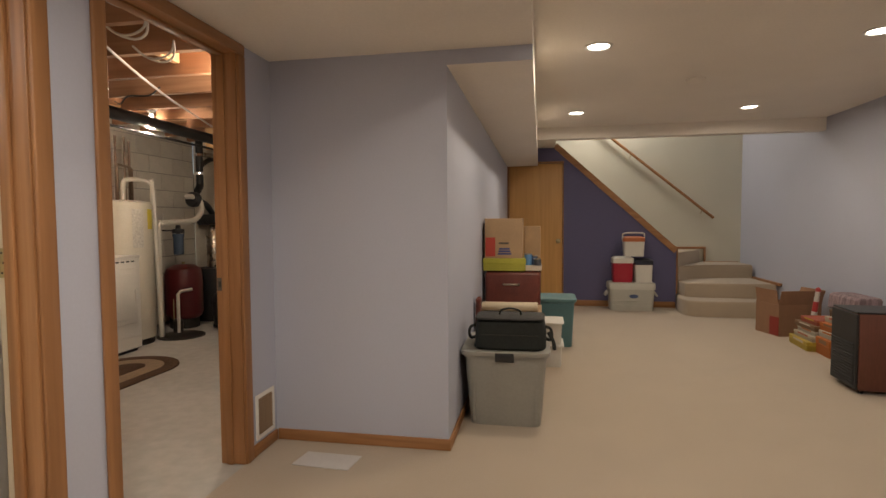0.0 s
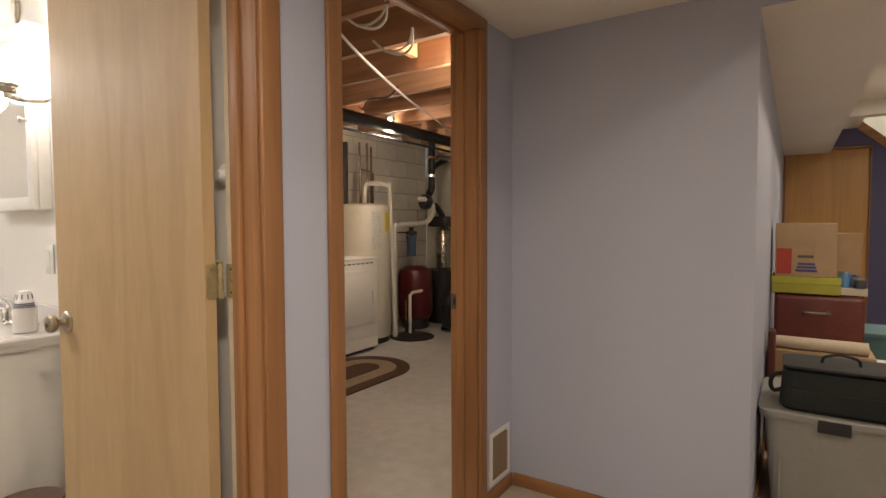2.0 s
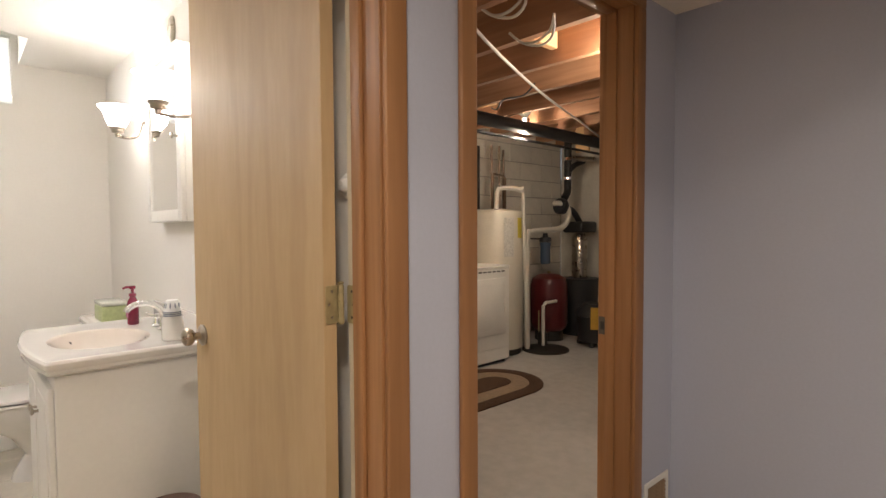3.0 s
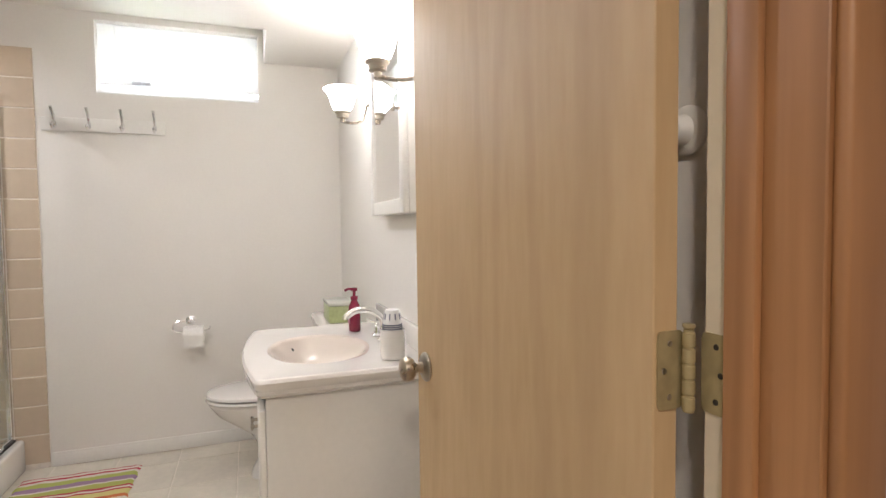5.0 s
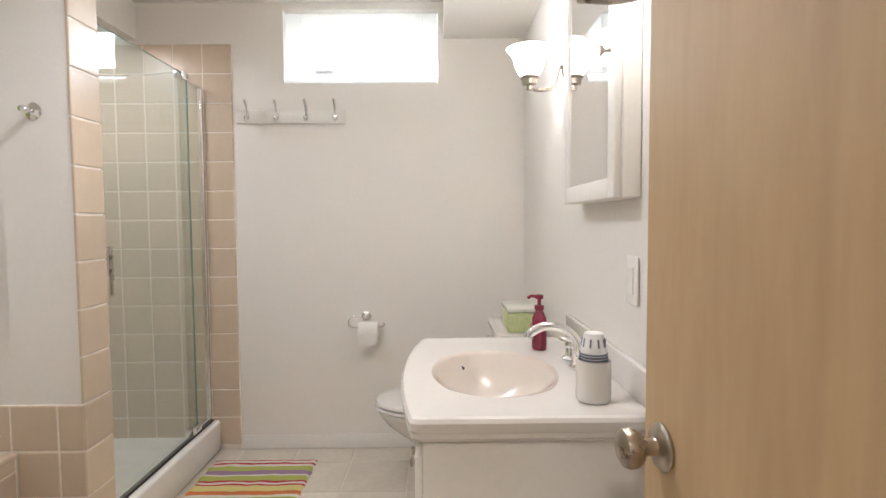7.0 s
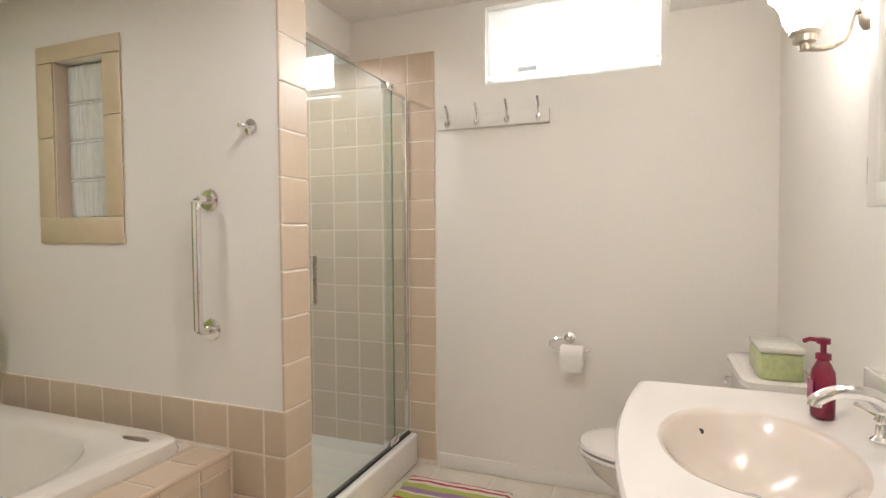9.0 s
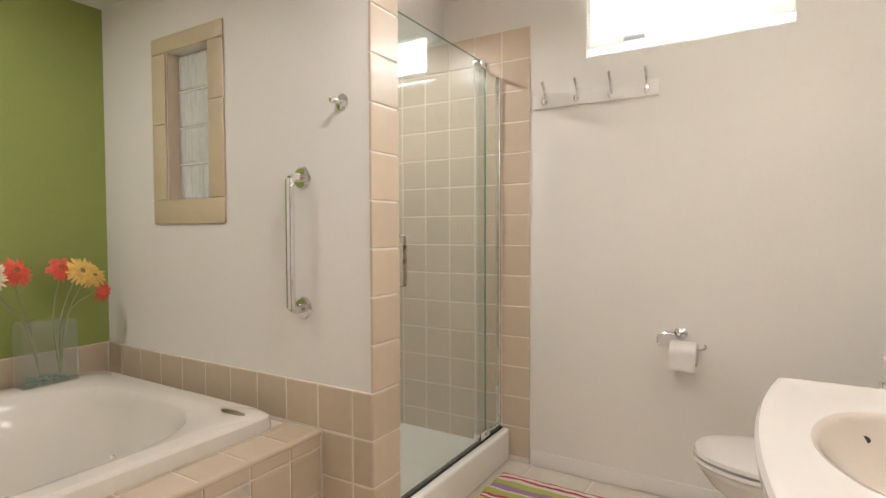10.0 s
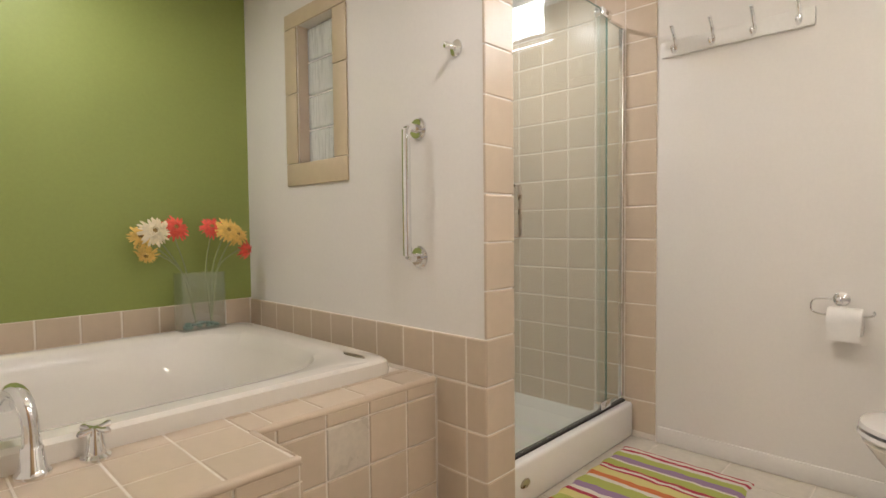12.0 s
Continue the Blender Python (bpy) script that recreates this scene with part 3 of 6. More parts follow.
WINDERS = [
    (0.0, 0.20, [(1.43, 8.42), (1.385, 8.30), (1.362, 8.10), (1.365, 7.92), (1.40, 7.81), (1.48, 7.75), (1.60, 7.73), (2.509, 7.69)]),
    (0.2005, 0.39, [(1.43, 8.42), (1.425, 8.25), (1.45, 8.14), (1.52, 8.08), (1.64, 8.06), (2.509, 8.02)]),
    (0.3905, 0.58, [(1.435, 8.44), (1.52, 8.53), (1.66, 8.63), (1.85, 8.71), (2.10, 8.77), (2.35, 8.80), (2.509, 8.81)]),
    (0.5805, 0.77, [(1.435, 8.48), (1.54, 8.64), (1.66, 8.82), (1.79, 9.04), (1.90, 9.25), (1.96, 9.359)]),
]
for z0, z1, front in WINDERS:
    tail = [(2.509, 9.359), (1.435, 9.359)] if front[-1][0] > 2.5 else [(1.435, 9.359)]
    part("step", prism(front + tail, z0, z1, bev=0.026), CARPET, stair)
for i in range(10):
    part("step", box(1.43 - 0.2 * (i + 1), 1.4295 - 0.2 * i, 8.57, 9.358, 0.6005 + 0.185 * (i - 1) if i else 0.5805, 0.77 + 0.185 * i, 0.012, 2), CARPET, stair)
bm = bmesh.new()
quad_box(bm, 1.60, 2.05, 9.36, 9.398, 0.775, 0.81, 0.004, 1)
quad_box(bm, 2.02, 2.05, 9.36, 9.398, 0.585, 0.7745, 0.004, 1)
quad_box(bm, 2.02, 2.51, 9.36, 9.398, 0.5505, 0.5845, 0.004, 1)
part("skirt_trim", bm, FIR_X, stair)
part("skirt_trim", box(2.51, 2.548, 7.95, 9.398, 0.375, 0.41, 0.004, 1), FIR_Y, stair)
part("skirt_trim", box(2.512, 2.548, 9.36, 9.397, 0.4105, 0.55, 0.004, 1), FIR_Z, stair)
def sloped_cap():
    bm = bmesh.new()
    d = Vector((1.405 + 0.235, 0, 0.80 - 2.30))
    dn = d.normalized()
    up = Vector((-dn.z, 0, dn.x)) if dn.x > 0 else Vector((dn.z, 0, -dn.x))
    if up.z < 0:
        up = -up
    a = Vector((-0.235, 8.425, 2.30))
    for y0, y1, h0, h1 in ((0, 0.14, 0.002, 0.032), (-0.004, 0.012, -0.05, 0.0015)):
        vs = []
        for s in (0, 1):
            for yy, hh in ((y0, h0), (y1, h0), (y1, h1), (y0, h1)):
                vs.append(bm.verts.new(a + d * s + Vector((0, yy, 0)) + up * hh))
        for f in ((0, 1, 2, 3), (7, 6, 5, 4), (0, 4, 5, 1), (1, 5, 6, 2), (2, 6, 7, 3), (3, 7, 4, 0)):
            bm.faces.new([vs[k] for k in f])
    return bm


part("cap_rail", sloped_cap(), FIR_X, stair, "sloping stained wood cap")
part("end_trim", box(1.4055, 1.425, 8.425, 8.565, 0.19, 0.82, 0.003, 1), FIR_Z, stair)
rail = thing("handrail", (0, 0, 0), "round stained wood handrail on brass brackets", "handrail")
pa, pb = Vector((0.40, 9.325, 2.70)), Vector((2.14, 9.325, 1.25))
part("rail", tube([pa, pb], 0.021, 14), FIR_X, rail)
for f in (0.30, 0.90):
    q = pa.lerp(pb, f)
    part("bracket", tube([q + Vector((0, 0, -0.015)), q + Vector((0, 0.01, -0.06)), q + Vector((0, 0.072, -0.07))], 0.007, 8, smooth=4), BRASS, rail)
closet = thing("door_closet", (-0.90, 8.47, 0), "closed honey-coloured flush closet door", "door")
closet["kind"] = "structure"
part("leaf", box(0.008, 0.765, 0, 0.035, 0.012, 2.04, 0.002, 1), OAKDOOR, closet)
part("jamb", box(-0.019, 0.004, -0.035, 0.08, 0, 2.07), FIR_Z, closet)
part("jamb", box(0.769, 0.781, -0.027, 0.08, 0, 2.07), FIR_Z, closet)
part("head", box(0.004, 0.769, -0.027, 0.08, 2.045, 2.07), FIR_X, closet)
part("knob", lathe(knob_profile, 24, (0.705, -0.0002, 0.93), RX90), BRASS, closet, "brass door knob")

# ---------------------------------------------------------------- bathroom window
win = thing("window_1", (BX, WY0, WZ0), "small white basement window with daylight behind it", "window")
win["kind"] = "structure"
wl, wh = WY1 - WY0, WZ1 - WZ0
bm = bmesh.new()
FW = 0.085
quad_box(bm, -0.09, -0.05, 0.001, FW, 0.062, wh - 0.001, 0.003, 1)
quad_box(bm, -0.09, -0.05, wl - FW, wl - 0.001, 0.062, wh - 0.001, 0.003, 1)
quad_box(bm, -0.09, -0.05, FW, wl - FW, 0.062, 0.062 + 0.04, 0.003, 1)
quad_box(bm, -0.09, -0.05, FW, wl - FW, wh - FW, wh - 0.001, 0.003, 1)
part("window_frame", bm, VINYL, win)
g = part("pane", box(-0.072, -0.068, FW, wl - FW, 0.102, wh - FW), WPANE, win)
g.visible_shadow = False
bm = bmesh.new()
sill = [[bm.verts.new((x, y, z)) for x, z in ((-0.001, 0.0005), (-0.001, 0.006), (-0.10, 0.0615), (-0.10, 0.0005))] for y in (0.001, wl - 0.001)]
bm.faces.new(sill[0])
bm.faces.new(sill[1][::-1])
for k in range(4):
    bm.faces.new((sill[0][k], sill[1][k], sill[1][(k + 1) % 4], sill[0][(k + 1) % 4]))
part("window_sill", bm, VINYL, win, "sloped white sill")
part("latch", box(-0.05, -0.035, 0.16, 0.25, 0.064, 0.082, 0.004, 2), plain("grey_plastic", (0.58, 0.58, 0.62), 0.5), win)
# added curved backdrop, unseen itself: its glow stands in for daylight
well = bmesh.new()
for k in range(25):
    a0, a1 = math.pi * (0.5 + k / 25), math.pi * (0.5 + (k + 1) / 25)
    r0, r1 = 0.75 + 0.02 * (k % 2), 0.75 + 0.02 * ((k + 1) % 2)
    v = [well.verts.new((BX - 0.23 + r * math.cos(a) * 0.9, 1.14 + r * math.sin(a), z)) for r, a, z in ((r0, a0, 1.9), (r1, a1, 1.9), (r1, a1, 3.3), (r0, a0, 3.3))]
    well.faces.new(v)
setting("backdrop_daylight_glow", well, emit("daylight_emission", (0.96, 0.97, 1.0), 20.0), "added glowing backdrop outside the glass in place of daylight", "backdrop")

# ---------------------------------------------------------------- tub
tub = thing("bathtub", (0, 0, 0), "white acrylic drop-in whirlpool bathtub in a tiled deck", "bathtub")
tcx, tcy, thx, thy = -2.90, -0.57, 0.765, 0.578
bm = loft([ring(tcx, tcy, thx, thy, 26, 0.492, 192), ring(tcx, tcy, thx + 0.004, thy + 0.004, 26, 0.515, 192), ring(tcx, tcy, thx, thy, 24, 0.546, 192),
           ring(tcx, tcy, thx - 0.012, thy - 0.012, 20, 0.557, 192), ring(tcx, tcy, thx - 0.06, thy - 0.055, 8, 0.560, 192),
           ring(tcx, tcy, thx - 0.115, thy - 0.085, 4.2, 0.556, 192), ring(tcx, tcy, thx - 0.13, thy - 0.10, 3.8, 0.545, 192), ring(tcx, tcy, thx - 0.15, thy - 0.12, 3.6, 0.50, 192),
           ring(tcx, tcy, thx - 0.20, thy - 0.16, 3.4, 0.34, 192), ring(tcx, tcy, thx - 0.26, thy - 0.20, 3.2, 0.20, 192), ring(tcx, tcy, thx - 0.33, thy - 0.25, 3.0, 0.16, 192), ring(tcx, tcy, 0.05, 0.05, 2, 0.15, 192)], cap0=False)
part("shell", bm, ACRYL, tub)
part("grip", loft([ring(-3.575, -0.11, 0.013, 0.060, 2.4, 0.5595, 24), ring(-3.575, -0.11, 0.011, 0.057, 2.4, 0.5635, 24)]), NICKEL, tub, "flat grey air control pill")
for jx, jy, jz, tr in ((-3.10, -1.004, 0.36, RX90), (-3.43, -0.60, 0.33, RY90), (-2.6, -1.0, 0.36, RX90)):
    part("jet", lathe([(0, 0), (0.028, 0), (0.028, 0.005), (0.016, 0.010), (0, 0.006)], 20, (jx, jy, jz), tr), CHROME, tub, "chrome whirlpool jet")
spout = thing("tub_faucet", (-2.62, 0.045, 0.503), "chrome deck-mounted tub faucet with a cross handle", "faucet")
part("base", lathe([(0, 0), (0.034, 0), (0.034, 0.006), (0.026, 0.016), (0.021, 0.06), (0.017, 0.065), (0.0, 0.066)], 28), CHROME, spout)
part("neck", tube([(0, 0, 0.06), (0.002, -0.004, 0.12), (0.01, -0.03, 0.165), (0.02, -0.08, 0.17), (0.026, -0.12, 0.14), (0.028, -0.13, 0.12)], [0.02, 0.018, 0.017, 0.0165, 0.016, 0.0165], 14, smooth=6), CHROME, spout)
part("diverter", lathe([(0, 0), (0.006, 0), (0.006, 0.02), (0.012, 0.028), (0.008, 0.036), (0, 0.037)], 16, (0, 0.004, 0.065)), CHROME, spout)
hd = new("cross_handle")
hd.parent = spout
hd.matrix_basis = pose(-0.115, 0.0, 0)
part("base", lathe([(0, 0), (0.031, 0), (0.031, 0.005), (0.022, 0.012), (0.016, 0.05), (0.012, 0.06), (0, 0.062)], 28), CHROME, hd)
for a in range(4):
    c, s = math.cos(a * math.pi / 2 + 0.5), math.sin(a * math.pi / 2 + 0.5)
    part("spoke", tube([(0, 0, 0.066), (0.02 * c, 0.02 * s, 0.067), (0.036 * c, 0.036 * s, 0.067), (0.043 * c, 0.043 * s, 0.067)], [0.007, 0.0055, 0.008, 0.004], 10), CHROME, hd)
part("cap", lathe([(0, 0), (0.013, 0), (0.012, 0.01), (0, 0.014)], 16, (0, 0, 0.06)), CHROME, hd)

deck = bmesh.new()
quad_box(deck, PX1, -3.060, 0.0, 0.157, 0, 0.4995)
quad_box(deck, -3.060, XB - 0.006, 0.0, 0.384, 0, 0.4995)
quad_box(deck, PX1, XB - 0.006, BS, -1.14, 0, 0.492)
quad_box(deck, PX1, PX1 + 0.06, -1.14, 0.0, 0, 0.492)
quad_box(deck, -2.14, XB - 0.006, -1.14, 0.0, 0, 0.492)
deck = setting("tub_deck", deck, GROUT, "tiled beige platform round the bathtub", "tub deck")

# vase and flowers
vase = thing("flower_vase", (-3.415, -1.075, 0.5605), "square glass vase with pebbles and gerbera flowers", "vase")
bm = bmesh.new()
quad_box(bm, -0.10, 0.10, -0.045, 0.045, 0.0, 0.006)
for x0, x1, y0, y1 in ((-0.10, -0.094, -0.045, 0.045), (0.094, 0.10, -0.045, 0.045), (-0.094, 0.094, -0.045, -0.039), (-0.094, 0.094, 0.039, 0.045)):
    quad_box(bm, x0, x1, y0, y1, 0.0062, 0.262)
part("glass", bm, pane_glass("vase_glass", (0.96, 0.975, 0.96), 0.06), vase)
PEB = plain("teal_glass_pebbles", (0.18, 0.36, 0.30), 0.15, var=0.25, scale=40)
rnd = random.Random(4)
for k in range(26):
    part("pebble", lathe([(0, -0.007), (0.010, -0.005), (0.013, 0), (0.010, 0.005), (0, 0.007)], 10, (rnd.uniform(-0.08, 0.08), rnd.uniform(-0.026, 0.026), 0.014 + 0.012 * (k % 2))), PEB, vase)
STEM = plain("flower_stem", (0.30, 0.34, 0.16), 0.6, var=0.1)
PET = {"red": plain("red_petal", (0.80, 0.10, 0.06), 0.6, var=0.12, scale=30), "cream": plain("cream_petal", (0.85, 0.74, 0.50), 0.6, var=0.1, scale=30),
       "yellow": plain("yellow_petal", (0.85, 0.56, 0.14), 0.6, var=0.12, scale=30)}
EYEM = plain("flower_centre", (0.35, 0.22, 0.06), 0.8, var=0.2, scale=60)


def gerbera(parent, colour, place, facing, size):
    bm = bmesh.new()
    n = Vector(facing).normalized()
    q = n.to_track_quat("Z", "Y").to_matrix().to_4x4()
    m = Matrix.Translation(place) @ q
    for layer, (cnt, rr, lift) in enumerate(((22, size * 1.12, 0.0), (20, size * 0.95, 0.005), (16, size * 0.72, 0.011), (12, size * 0.48, 0.017))):
        for k in range(cnt):
            a = 2 * math.pi * (k + 0.5 * layer) / cnt + rnd.uniform(-0.12, 0.12)
            r = rr * rnd.uniform(0.82, 1.10)
            w = 1.9 * r / cnt
            c, s = Vector((math.cos(a), math.sin(a), 0)), Vector((-math.sin(a), math.cos(a), 0))
            tip = rnd.uniform(-0.016, 0.006)
            pts = [c * 0.008, c * r * 0.5 + s * w, c * r * 0.88 + s * w * 0.8, c * r, c * r * 0.88 - s * w * 0.8, c * r * 0.5 - s * w]
            hs = [0, 0.007, tip * 0.5, tip, tip * 0.5, 0.007]
            vs = [bm.verts.new(m @ (p + Vector((0, 0, h + lift)))) for p, h in zip(pts, hs)]
            for f in ((0, 1, 5), (1, 2, 4, 5), (2, 3, 4)):
                bm.faces.new([vs[q] for q in f])
    head = part("flower", bm, PET[colour], parent, colour + " gerbera bloom")
    part("centre", lathe([(0.012, 0.008), (0.011, 0.015), (0.006, 0.018), (0, 0.018)], 14, Vector(place), q), EYEM, head)


for colour, px, pz, py, face, size in (("yellow", 0.245, 0.435, 0.02, (0.4, 0.9, 0.2), 0.052), ("cream", 0.205, 0.455, 0.06, (0.15, 1, 0.35), 0.062), ("red", 0.120, 0.470, 0.05, (-0.1, 1, 0.4), 0.056), ("yellow", 0.235, 0.36, 0.05, (0.5, 0.8, -0.5), 0.045),
                                       ("red", -0.055, 0.470, 0.02, (0.3, 0.9, 0.5), 0.050), ("yellow", -0.115, 0.455, 0.05, (0, 1, 0.4), 0.060), ("yellow", -0.168, 0.435, 0.03, (-0.2, 1, 0.3), 0.055), ("red", -0.205, 0.36, 0.04, (-0.5, 0.9, -0.2), 0.045)):
    gerbera(vase, colour, Vector((px, py, pz)), face, size)
    base = Vector((-0.05 if px < 0 else 0.02, 0.0, 0.02))
    neck = Vector((max(-0.08, min(0.08, px * 0.5)), 0.005, 0.27))
    f = Vector(face).normalized()
    part("stem", tube([base, neck, Vector((px, py, pz)) - f * 0.03, Vector((px, py, pz))], 0.0032, 6, smooth=5), STEM, vase)

# ---------------------------------------------------------------- partition fittings
gb = thing("glass_block_window", (0, 0, 0), "narrow glass block light in a beige tile surround", "window")
gb["kind"] = "structure"
fo, fi = (-0.805, -0.332, 1.217, 2.000), (GY0, GY1, GZ0, GZ1)
for y0, y1, z0, z1 in ((fo[0], fi[0] - 0.001, 1.320, 1.635), (fo[0], fi[0] - 0.001, 1.638, 1.93), (fi[1] + 0.001, fo[1], 1.320, 1.7), (fi[1] + 0.001, fo[1], 1.703, 1.93), (fo[0], fo[1], fo[2], 1.317), (fo[0], fo[1], 1.933, fo[3])):
    part("surround_tile", box(PX1 + 0.001, PX1 + 0.010, y0, y1, z0, z1, 0.003, 2), BUFF, gb)
bh = (GZ1 - GZ0 - 0.02) / 4
for k in range(4):
    z0 = GZ0 + 0.004 + k * (bh + 0.004)
    part("glass_block", box(PX0 + 0.03, PX1 - 0.045, GY0 + 0.006, GY1 - 0.006, z0, z0 + bh, 0.012, 3), GBLOCK, gb)
    if k:
        part("mortar_joint", box(PX0 + 0.036, PX1 - 0.05, GY0 + 0.006, GY1 - 0.006, z0 - 0.0042, z0 + 0.0002), WHITEP, gb)
for y0, y1 in ((GY0 + 0.0005, GY0 + 0.006), (GY1 - 0.006, GY1 - 0.0005)):
    part("reveal", box(PX0 + 0.02, PX1 - 0.001, y0, y1, GZ0, GZ1), TILE, gb)
grab = thing("grab_bar", (PX1, 0.078, 0.915), "polished steel grab bar on round flanges", "grab bar")
for z in (0, 0.452):
    part("flange", lathe([(0, 0), (0.040, 0), (0.040, 0.004), (0.034, 0.010), (0.020, 0.012), (0, 0.012)], 32, (0.0005, 0, z), RY90), CHROME, grab)
part("bar", tube([(0.010, 0, 0), (0.04, 0, 0.0), (0.056, 0, 0.012), (0.060, 0, 0.04), (0.060, 0, 0.412), (0.056, 0, 0.44), (0.04, 0, 0.452), (0.010, 0, 0.452)], 0.0155, 16, smooth=4), CHROME, grab)
hook = thing("robe_hook", (PX1, 0.262, 1.605), "small chrome robe hook with a round plate", "hook")
part("plate", lathe([(0, 0), (0.027, 0), (0.027, 0.004), (0.018, 0.011), (0.008, 0.014), (0, 0.014)], 28, (0.0005, 0, 0), RY90), CHROME, hook)
part("peg", lathe([(0.008, 0.012), (0.007, 0.03), (0.012, 0.034), (0.010, 0.040), (0.013, 0.044), (0.010, 0.052), (0, 0.054)], 20, (0, 0, 0), RY90), CHROME, hook)

# ---------------------------------------------------------------- shower
shower = thing("shower_base", (0, 0, 0), "white acrylic shower base with a raised curb", "shower base")
bm = bmesh.new()
quad_box(bm, BX + 0.011, PX0 - 0.011, BS + 0.011, 0.245, 0.0, 0.07)
part("pan", bm, SHOWERW, shower)
part("curb", box(BX + 0.011, PX0 - 0.003, 0.2455, 0.345, 0.0, 0.170, 0.016, 4), SHOWERW, shower)
part("outlet", loft([ring(0, 0, 0.030, 0.018, 2, 0.0, 24), ring(0, 0, 0.026, 0.015, 2, 0.004, 24)]), NICKEL, shower, "small oval metal badge").matrix_basis = pose(-3.99, 0.3455, 0.09, -90, 0, 0)
enc = thing("shower_door", (0, 0, 0), "frameless glass shower door with chrome fittings", "shower door")
GYP = 0.305
dl = part("glass_panel", box(-4.685, PX0 - 0.004, GYP - 0.003, GYP + 0.003, 0.182, 1.975), PANE, enc)
fx = part("glass_panel", box(-4.868, -4.640, GYP - 0.022, GYP - 0.016, 0.182, 1.955), PANE, enc)
dl.visible_shadow = fx.visible_shadow = False
part("glass_edge", box(-4.6885, -4.6852, GYP - 0.0035, GYP + 0.0035, 0.182, 1.975), EDGEG, enc, "green glass edge")
part("glass_edge", box(-4.685, PX0 - 0.004, GYP - 0.0032, GYP + 0.0032, 1.9752, 1.9765), EDGEG, enc, "green glass edge")
part("wall_channel", box(-4.889, -4.866, GYP - 0.030, GYP - 0.008, 0.171, 1.955, 0.002, 1), CHROME, enc, "bright metal wall channel")
part("sill_channel", box(-4.866, PX0 - 0.004, GYP - 0.016, GYP + 0.010, 0.171, 0.181, 0.002, 1), DARKM, enc, "dark seal on the sill")
for z in (1.945, 0.185):
    pb_ = part("pivot_bracket", box(-4.715, -4.625, GYP - 0.03, GYP + 0.012, z, z + 0.038, 0.004, 2), CHROME, enc, "chrome pivot bracket")
    part("screw", lathe([(0, 0), (0.009, 0), (0.008, 0.003), (0, 0.004)], 16, (-4.67, GYP + 0.012, z + 0.019), RXN90), NICKEL, pb_)
part("top_rail", box(-4.868, -4.715, GYP - 0.024, GYP - 0.012, 1.955, 1.968, 0.002, 1), CHROME, enc)
hdl = part("handle", tube([(-3.965, GYP + 0.003, 0.985), (-3.965, GYP + 0.04, 0.985), (-3.965, GYP + 0.04, 1.165), (-3.965, GYP + 0.003, 1.165)], 0.007, 10), NICKEL, enc, "straight nickel pull handle")

# ---------------------------------------------------------------- hook rail, paper holder
hr = thing("hook_rail", (BX, 0.471, 1.775), "white board with four chrome coat hooks", "coat rack")
part("board", box(0.001, 0.018, 0, 0.58, 0, 0.070, 0.004, 2), WHITEP, hr)
for k in range(4):
    y = 0.065 + 0.155 * k
    hk = part("hook", tube([(0.024, y, 0.022), (0.045, y, 0.008), (0.062, y, 0.022), (0.058, y, 0.030)], [0.005, 0.005, 0.0055, 0.007], 10, smooth=4), CHROME, hr, "chrome coat hook")
    part("upper_prong", tube([(0.022, y, 0.035), (0.032, y, 0.075), (0.058, y, 0.105), (0.068, y, 0.115)], [0.006, 0.0055, 0.0055, 0.008], 10, smooth=4), CHROME, hk)
    part("plate", loft([ring(0, 0, 0.010, 0.024, 2, 0.0, 20), ring(0, 0, 0.009, 0.022, 2, 0.005, 20)]), CHROME, hk).matrix_basis = pose(0.0185, y, 0.035, 0, 90, 0) @ pose(0, 0, 0, 0, 0, 90)
tp = thing("paper_holder", (BX, 1.147, 0.735), "chrome toilet paper holder with a white roll", "paper holder")
part("plate", lathe([(0, 0), (0.027, 0), (0.027, 0.004), (0.02, 0.010), (0.009, 0.014), (0.009, 0.05), (0.012, 0.056), (0, 0.06)], 28, (0.001, 0, 0), RY90), CHROME, tp)
part("arm", tube([(0.045, -0.02, 0.004), (0.05, -0.075, 0.0), (0.052, -0.088, -0.025), (0.054, -0.075, -0.05), (0.055, 0.0, -0.056), (0.055, 0.092, -0.050), (0.055, 0.10, -0.030)], 0.0042, 10, smooth=5), CHROME, tp)
bm = lathe([(0.018, -0.052), (0.049, -0.052), (0.051, -0.048), (0.051, 0.048), (0.049, 0.052), (0.018, 0.052)], 36, (0.055, 0.018, -0.075), RX90)
part("roll", bm, plain("paper", (0.82, 0.79, 0.74), 0.9, var=0.02, bump=0.2), tp, "white paper roll")
part("sheet", box(0.1045, 0.1058, -0.032, 0.066, -0.14, -0.075), plain("paper_sheet", (0.82, 0.79, 0.74), 0.9, var=0.02), tp)

# ---------------------------------------------------------------- vanity
vcx, vcy, vhx, vhy = -3.480, 1.742, 0.388, 0.262
van = thing("vanity_cabinet", (0, 0, 0), "white painted vanity cabinet with panel doors", "vanity")
bm = box(-3.785, -3.125, 1.505, BN - 0.001, 0.0, 0.785, 0.004, 2)
bmesh.ops.delete(bm, geom=[f for f in bm.faces if f.calc_center_median().z > 0.784], context="FACES")
part("body", bm, WHITEP, van)
